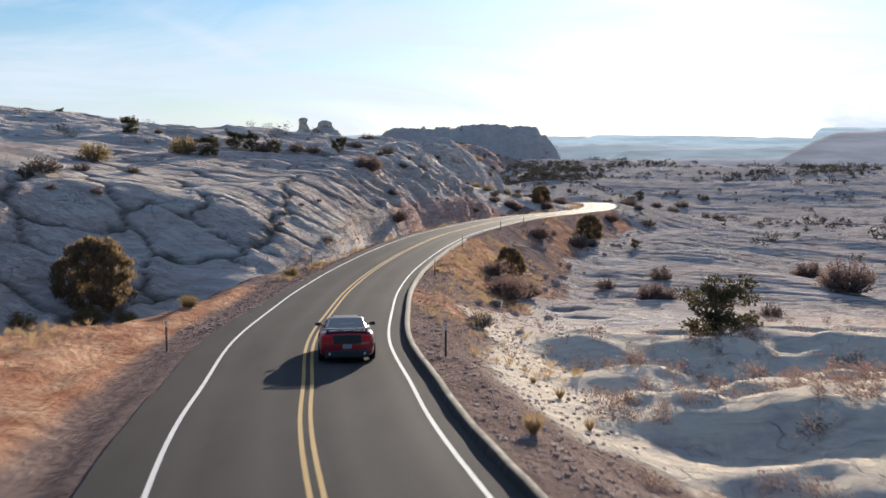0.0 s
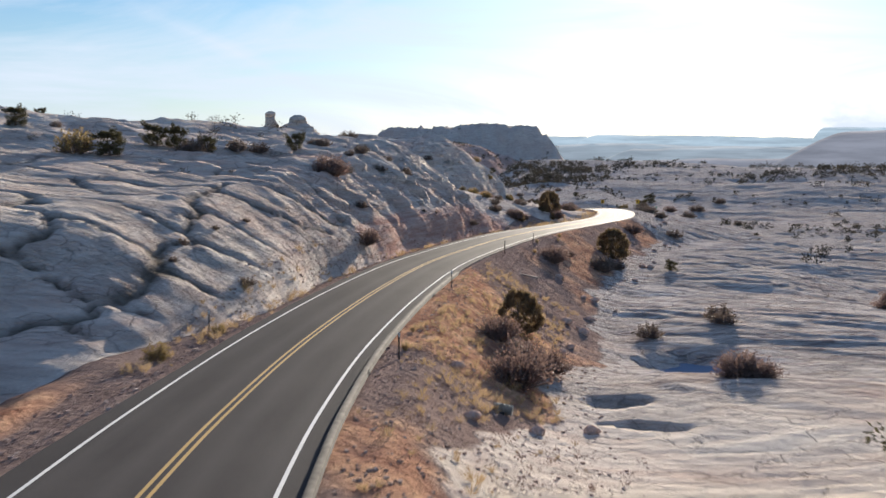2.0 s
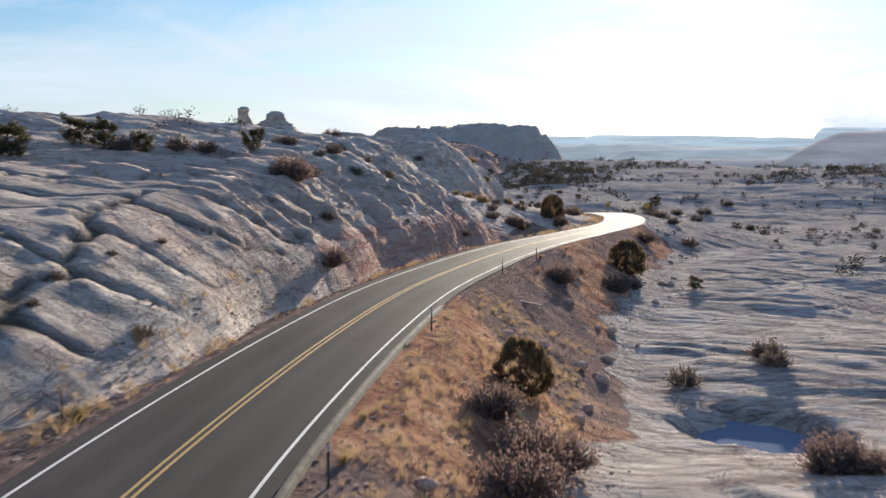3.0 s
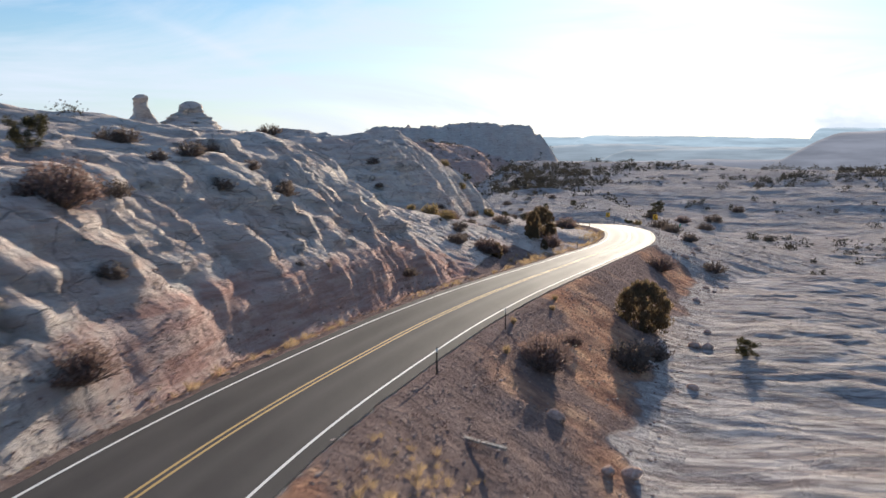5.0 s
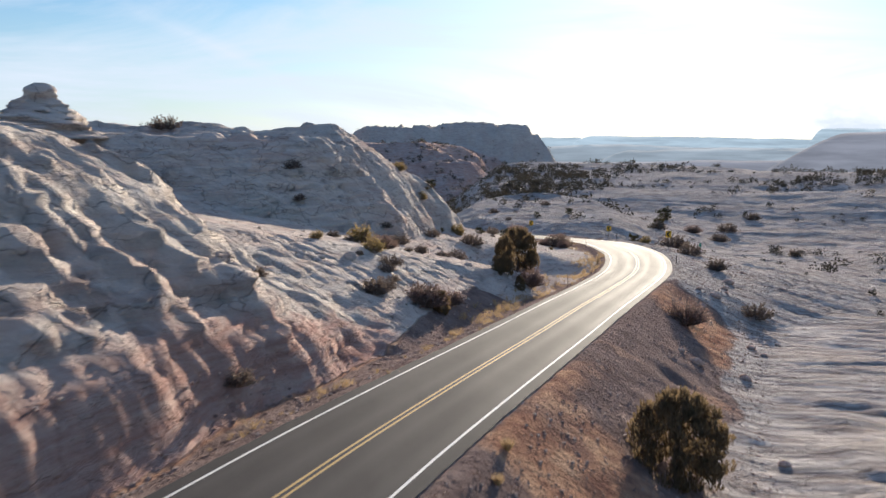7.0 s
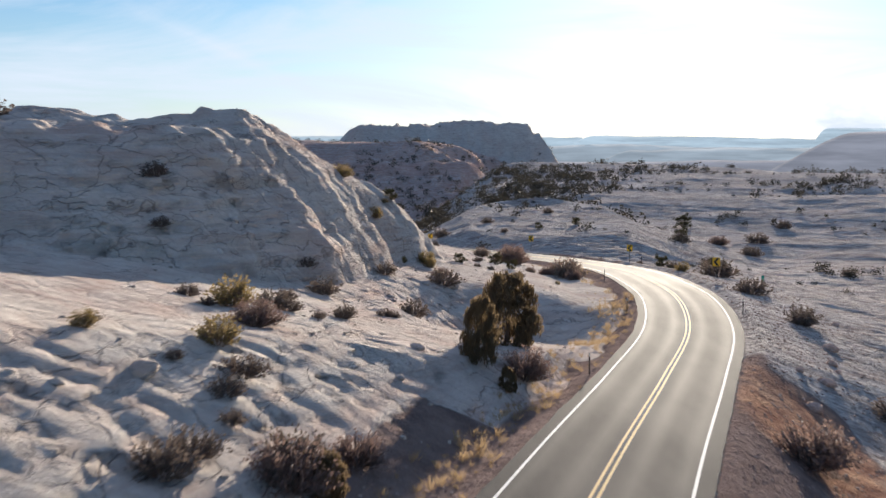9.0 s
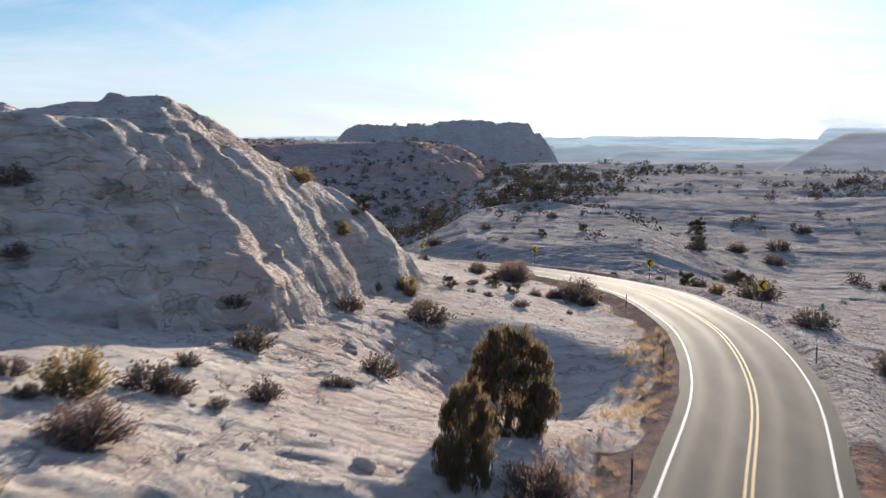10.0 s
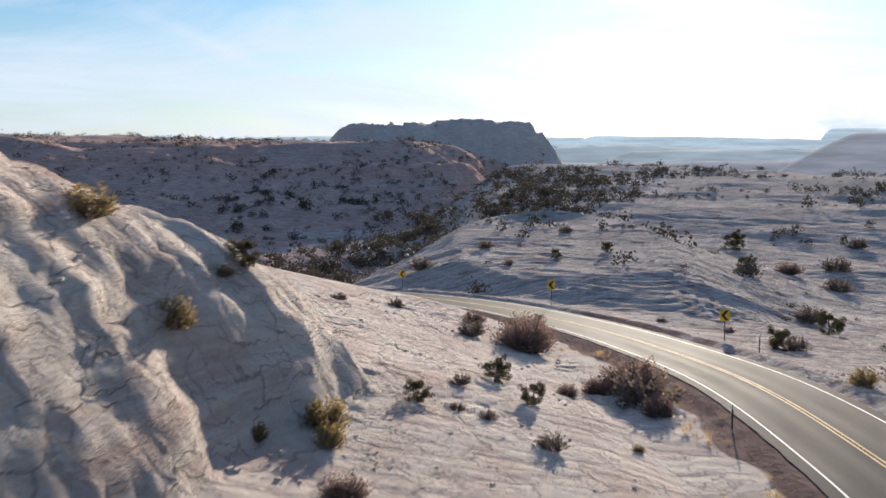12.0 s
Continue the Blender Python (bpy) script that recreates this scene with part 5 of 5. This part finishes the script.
M_TRIM = plain("black_trim", (0.015, 0.015, 0.016), 0.4, 0, 0.5, 0.1, 12)
M_LAMP = plain("red_lamp", (0.60, 0.010, 0.015), 0.2, 0, 0.6, 0.05, 12)
M_PLATE = plain("plate", (0.26, 0.27, 0.27), 0.5, 0, 0.4, 0.05, 12)
M_BRIGHT = plain("bright_metal", (0.55, 0.55, 0.56), 0.25, 0.9, 0.5, 0.08, 12)


def loft(bm, sections, close=True):
    """Skin through cross-sections of equal length, mirrored about x = 0."""
    rows = []
    for y, half in sections:
        rows.append([bm.verts.new((-x, y, z)) for x, z in half] + [bm.verts.new((x, y, z)) for x, z in reversed(half)])
    n = len(rows[0])
    for a0, b0 in zip(rows, rows[1:]):
        for k in range(n):
            bm.faces.new((a0[k], b0[k], b0[(k + 1) % n], a0[(k + 1) % n]))
    if close:
        bm.faces.new(rows[0])
        bm.faces.new(list(reversed(rows[-1])))
    bmesh.ops.recalc_face_normals(bm, faces=bm.faces[:])
    return bm


def car_body():
    secs = []
    for y, w, zb, zt in ((-2.40, 0.80, 0.45, 0.98), (-2.33, 0.88, 0.32, 1.06), (-2.05, 0.935, 0.24, 1.09), (-1.35, 0.965, 0.22, 1.07), (-0.7, 0.94, 0.20, 1.01),
                         (0.3, 0.92, 0.20, 0.99), (1.0, 0.94, 0.20, 0.99), (1.45, 0.965, 0.22, 0.97), (2.0, 0.93, 0.24, 0.90), (2.3, 0.84, 0.30, 0.82), (2.40, 0.66, 0.40, 0.72)):
        mid = (zb + zt) / 2
        secs.append((y, [(0.35 * w, zb), (0.86 * w, zb), (0.97 * w, zb + 0.10), (w, mid - 0.05), (w, mid + 0.10), (0.955 * w, zt - 0.12), (0.88 * w, zt - 0.03), (0.70 * w, zt), (0.30 * w, zt + 0.012)]))
    return loft(bmesh.new(), secs)


def car_cabin():
    secs = []
    for y, wb, wt, zb, zt in ((-1.80, 0.70, 0.62, 1.02, 1.075), (-1.25, 0.76, 0.60, 1.00, 1.25), (-0.75, 0.79, 0.58, 0.98, 1.355), (-0.20, 0.80, 0.58, 0.97, 1.385),
                              (0.25, 0.80, 0.58, 0.97, 1.36), (0.60, 0.79, 0.60, 0.96, 1.25), (1.15, 0.76, 0.66, 0.95, 0.995)):
        secs.append((y, [(0.2, zb), (wb, zb), (wb * 0.98, zb + 0.3 * (zt - zb)), ((wb + wt) / 2, zb + 0.72 * (zt - zb)), (wt, zt - 0.03), (wt * 0.9, zt), (0.25, zt + 0.012)]))
    return loft(bmesh.new(), secs)


def panel(points, normal, thick=0.012):
    """A thin pane through corner points, pushed out along a direction."""
    bm = bmesh.new()
    n = Vector(normal).normalized()
    a0 = [bm.verts.new(Vector(p) + n * thick) for p in points]
    b0 = [bm.verts.new(Vector(p) - n * thick) for p in points]
    bm.faces.new(a0)
    bm.faces.new(list(reversed(b0)))
    for i in range(len(points)):
        bm.faces.new((a0[i], b0[i], b0[(i + 1) % len(points)], a0[(i + 1) % len(points)]))
    bmesh.ops.recalc_face_normals(bm, faces=bm.faces[:])
    return bm


def make_car():
    car = tagged(new("car"), "glossy red sports coupe with a black rear panel on the road", "car")
    body = part("body", car_body(), M_RED, car, "", True)
    part("cabin", car_cabin(), M_RED, car, "", True)
    part("rear_window", panel([(-0.66, -1.76, 1.085), (0.66, -1.76, 1.085), (0.57, -0.72, 1.372), (-0.57, -0.72, 1.372)], (0, -0.30, 1), 0.034), M_GLASS, car, "dark tinted rear glass")
    part("windscreen", panel([(-0.62, 1.08, 1.02), (0.62, 1.08, 1.02), (0.53, 0.34, 1.352), (-0.53, 0.34, 1.352)], (0, 0.4, 1), 0.016), M_GLASS, car, "dark windscreen glass")
    for s in (-1, 1):
        part("side_window", panel([(s * 0.785, -1.15, 1.06), (s * 0.795, 0.75, 1.03), (s * 0.665, 0.30, 1.31), (s * 0.655, -0.70, 1.315)], (s, 0, 0.45), 0.016), M_GLASS, car, "dark side glass")
    part("roof_panel", panel([(-0.42, -0.74, 1.376), (0.42, -0.74, 1.376), (0.44, 0.24, 1.378), (-0.44, 0.24, 1.378)], (0, 0, 1), 0.022), M_TRIM, car, "black roof panel")
    bm = bmesh.new()
    box(bm, 0, -2.385, 0.84, 0.98, 0.07, 0.30, 0.015)
    part("rear_panel", bm, M_TRIM, car, "gloss black panel between the lamps")
    for s in (-1, 1):
        bm = bmesh.new()
        box(bm, s * 0.66, -2.375, 0.87, 0.36, 0.10, 0.23, 0.02)
        lamp = part("tail_lamp", bm, M_LAMP, car, "red tail lamp")
        for q in (-0.09, 0.0, 0.09):
            bm = bmesh.new()
            box(bm, s * 0.64 + q, -2.424, 0.87, 0.05, 0.012, 0.13, 0.004)
            part("lamp_bar", bm, M_LAMP, lamp)
        bm = bmesh.new()
        box(bm, s * 0.62, 2.33, 0.70, 0.34, 0.12, 0.12, 0.03)
        part("headlight", bm, M_BRIGHT, car, "clear headlight")
        bm = bmesh.new()
        box(bm, s * 1.00, 0.62, 1.05, 0.20, 0.12, 0.13, 0.03)
        tube(bm, (s * 0.80, 0.66, 1.00), (s * 0.95, 0.63, 1.03), 0.025, 0.025, 6)
        part("mirror", bm, M_TRIM, car, "black door mirror")
        bm = bmesh.new()
        tube(bm, (s * 0.60, -2.36, 0.36), (s * 0.60, -2.47, 0.36), 0.05, 0.05, 12)
        part("exhaust", bm, M_BRIGHT, car)
        bm = bmesh.new()
        box(bm, s * 0.945, 0.05, 0.27, 0.05, 2.0, 0.10, 0.02)
        part("sill", bm, M_TRIM, car, "black side sill")
    bm = bmesh.new()
    box(bm, 0, -2.26, 1.185, 1.62, 0.26, 0.030, 0.012)
    sp = part("spoiler", bm, M_TRIM, car, "black boot spoiler")
    for s in (-1, 1):
        bm = bmesh.new()
        box(bm, s * 0.66, -2.22, 1.12, 0.05, 0.14, 0.12, 0.01)
        part("spoiler_foot", bm, M_TRIM, sp)
    bm = bmesh.new()
    box(bm, 0, -2.17, 1.115, 1.50, 0.10, 0.035, 0.012)
    part("boot_trim", bm, M_BRIGHT, car, "bright strip along the boot lid")
    bm = bmesh.new()
    box(bm, 0, -2.40, 0.60, 0.31, 0.035, 0.15, 0.01)
    part("number_plate", bm, M_PLATE, car, "pale plate")
    bm = bmesh.new()
    box(bm, 0, -2.33, 0.34, 1.50, 0.20, 0.26, 0.04)
    part("rear_diffuser", bm, M_TRIM, car, "black lower bumper")
    for s in (-1, 1):
        for yw in (-1.37, 1.36):
            wheel = new("wheel")
            wheel.parent = car
            bm = bmesh.new()
            tube(bm, (s * 0.76, yw, 0.335), (s * 0.985, yw, 0.335), 0.335, 0.335, 28)
            bmesh.ops.bevel(bm, geom=[e for e in bm.edges if abs(e.verts[0].co.x - e.verts[1].co.x) < 1e-4], offset=0.03, segments=2, affect="EDGES")
            part("tyre", bm, M_TYRE, wheel, "", True)
            bm = bmesh.new()
            tube(bm, (s * 0.97, yw, 0.335), (s * 0.992, yw, 0.335), 0.235, 0.225, 24)
            for q in range(5):
                a1 = q * 1.2566
                box(bm, 0, 0, 0.12, 0.02, 0.055, 0.22, 0.006, Matrix.Translation((s * 0.996, yw, 0.335)) @ Matrix.Rotation(a1, 4, "X"))
            part("rim", bm, M_RIM, wheel, "dark alloy rim")
    return car


car = make_car()
k_car = int(np.argmin((ROAD[:, 0] + 3.3) ** 2 + (ROAD[:, 1] - 37.6) ** 2))
x, y, z = along(k_car, 1.35)
car.matrix_basis = pose(x, y, z + 0.005, math.degrees(math.atan2(float(road_z(0, y + 2) - road_z(0, y - 2)), 4)), 0, math.degrees(math.atan2(-TAN[k_car, 0], TAN[k_car, 1])))

# ---- far scrub, grass by the road ----
def scrub(name, n, box_, sizes, mat, label, seed, leaves=14, clear=9.0, dens=None, thin=0.10):
    r = np.random.RandomState(seed)
    x, y = r.uniform(box_[0], box_[1], n), r.uniform(box_[2], box_[3], n)
    keep = np.abs(road_frame(x, y)) > clear
    if dens is not None:
        keep &= r.rand(n) < dens(x, y)
    x, y = x[keep], y[keep]
    z = zat(x, y)
    h = sizes[0] + (sizes[1] - sizes[0]) * r.rand(len(x)) ** 2.2
    m, lobes = len(x), 5
    mid = r.randn(m, lobes, 3) * np.array([0.30, 0.30, 0.10]) + np.array([0, 0, 0.30])
    mid[:, :, 2] = np.maximum(mid[:, :, 2], 0.12)
    pick = mid[np.arange(m)[:, None], r.randint(0, lobes, (m, leaves))]
    off = r.randn(m, leaves, 3) * np.array([0.17, 0.17, 0.19])
    b = pick + off
    b[:, :, 2] = np.maximum(b[:, :, 2], 0.0)
    b = (np.stack([x, y, z - 0.03 * h], 1)[:, None] + b * h[:, None, None]).reshape(-1, 3)
    hh = np.repeat(h, leaves)
    way = 4 * off.reshape(-1, 3) + r.randn(m * leaves, 3) * 0.5 + np.array([0, 0, 0.5])
    way /= np.linalg.norm(way, axis=1)[:, None]
    V, F_ = blades(r, b, b + way * (hh * 0.14)[:, None], hh * thin * 0.62)
    return tagged(new(name, soup(name, V.tolist(), F_.tolist(), mat)), label, "scrub", kind="stuff")


def patchy(sx, sy, seed, lo, hi):
    return lambda x, y: smooth(lo, hi, fbm(x / sx, y / sy, 3, seed))


M_FARBUSH = foliage("far_scrub_leaves", (0.034, 0.032, 0.024), (0.095, 0.078, 0.056), 0.12)
scrub("valley_scrub", 3000, (16, 330, 125, 640), (0.5, 2.6), M_FARBUSH, "scattered dark juniper and sage scrub in the valley", 21, 120, 9,
      lambda x, y: smooth(-0.25, 0.45, fbm(x / 50, y / 35, 3, 101)) * np.where((x < 58) & (y < 345), 0.0, 1.0) * np.where((y < 470) & (x < 90), 0.35, 1.0), 0.13)
scrub("ridge_scrub", 4200, (40, 520, 490, 730), (0.8, 4.2), M_FARBUSH, "dark scrub along the far ridge", 22, 64, 9, patchy(60, 40, 102, -0.3, 0.4), 0.19)
scrub("gully_trees", 520, (-75, 20, 470, 720), (1.5, 6.0), M_FARBUSH, "dark junipers crowding the gully floor", 29, 220, 12, patchy(22, 22, 110, -0.3, 0.3), 0.10)
scrub("gully_scrub", 130, (30, 82, 440, 545), (1.5, 4.0), M_FARBUSH, "dense green scrub in the far gully", 28, 220, 12, lambda x, y: smooth(26, 8, np.abs(x - 14 - 0.28 * (y - 395))), 0.12)
scrub("hillside_scrub", 9500, (-420, 70, 400, 1000), (0.7, 4.0), M_FARBUSH, "dark juniper scrub on the red hillside", 23, 38, 12, patchy(60, 50, 103, -0.35, 0.4), 0.24)
scrub("plateau_scrub", 1500, (-150, -16, 95, 300), (0.4, 1.8), M_FARBUSH, "dark scrub on the rock plateau", 24, 140, 12, patchy(18, 9, 104, 0.0, 0.5), 0.06)
scrub("butte_scrub", 420, (-220, 220, 880, 1200), (1.0, 3.2), M_FARBUSH, "dark scrub round the butte", 25, 40, 12, None, 0.24)
scrub("bank_brush", 5200, (-4, 24, 45, 205), (0.15, 0.6), M_LOWBRUSH, "low reddish-brown dry brush on the road bank", 30, 46, 4.6, lambda x, y: (lambda d: smooth(4.5, 5.4, d) * smooth(15, 9, d))(road_frame(x, y)) * smooth(-0.3, 0.3, fbm(x / 5, y / 5, 2, 111)), 0.07)
scrub("small_sage", 1300, (-14, 60, 20, 345), (0.2, 0.55), M_SAGE, "low grey sagebrush dotted over bare rock", 26, 110, 7.5, patchy(14, 9, 105, 0.0, 0.7), 0.05)
scrub("sand_brush", 1000, (5, 42, 20, 64), (0.3, 1.0), M_BRUSH, "pinkish dry brush on pale sand", 27, 190, 7.5, patchy(7, 6, 106, -0.3, 0.3), 0.05)


def grass_strip(name, n, k0, k1, d0, d1, h0, h1, label, seed, dens=None):
    r = np.random.RandomState(seed)
    k, d = r.randint(k0, k1, n), r.uniform(d0, d1, n)
    x, y = ROAD[k, 0] + NOR[k, 0] * d + r.randn(n) * 0.3, ROAD[k, 1] + NOR[k, 1] * d + r.randn(n) * 0.3
    if dens is not None:
        keep = r.rand(n) < dens(x, y)
        x, y = x[keep], y[keep]
    z = zat(x, y)
    m, b = len(x), 26
    h = h0 + (h1 - h0) * r.rand(m) ** 2
    base = np.repeat(np.stack([x, y, z - 0.02], 1), b, 0)
    hh = np.repeat(h, b)
    base[:, :2] += r.randn(m * b, 2) * 0.10 * hh[:, None]
    tip = base + np.stack([r.randn(m * b) * 0.38, r.randn(m * b) * 0.38, 0.6 + 0.5 * r.rand(m * b)], 1) * hh[:, None]
    V, F_ = blades(r, base, tip, 0.022 * hh)
    return tagged(new(name, soup(name, V.tolist(), F_.tolist(), M_STRAW)), label, "dry grass", kind="stuff")


grass_strip("bank_grass", 2000, 82, 165, 4.8, 12.0, 0.12, 0.5, "dry straw-coloured grass on the road bank", 31, patchy(6, 6, 107, -0.5, 0.3))
grass_strip("ditch_grass", 1300, 114, 300, -6.8, -4.3, 0.15, 0.6, "dry straw-coloured grass in the roadside ditch", 32, lambda x, y: patchy(6, 6, 108, -0.3, 0.4)(x, y) * np.where((y > 112) & (y < 192), road_frame(x, y) > -5.4, 1))
grass_strip("verge_grass", 2400, 44, 98, -26.0, -10.5, 0.15, 0.6, "pale dry grass beside the red earth", 33, patchy(5, 5, 109, -0.2, 0.4))
grass_strip("bend_grass", 120, 255, 345, -7.5, -4.4, 0.2, 0.7, "orange dry grass on the inside of the bend", 34, None)
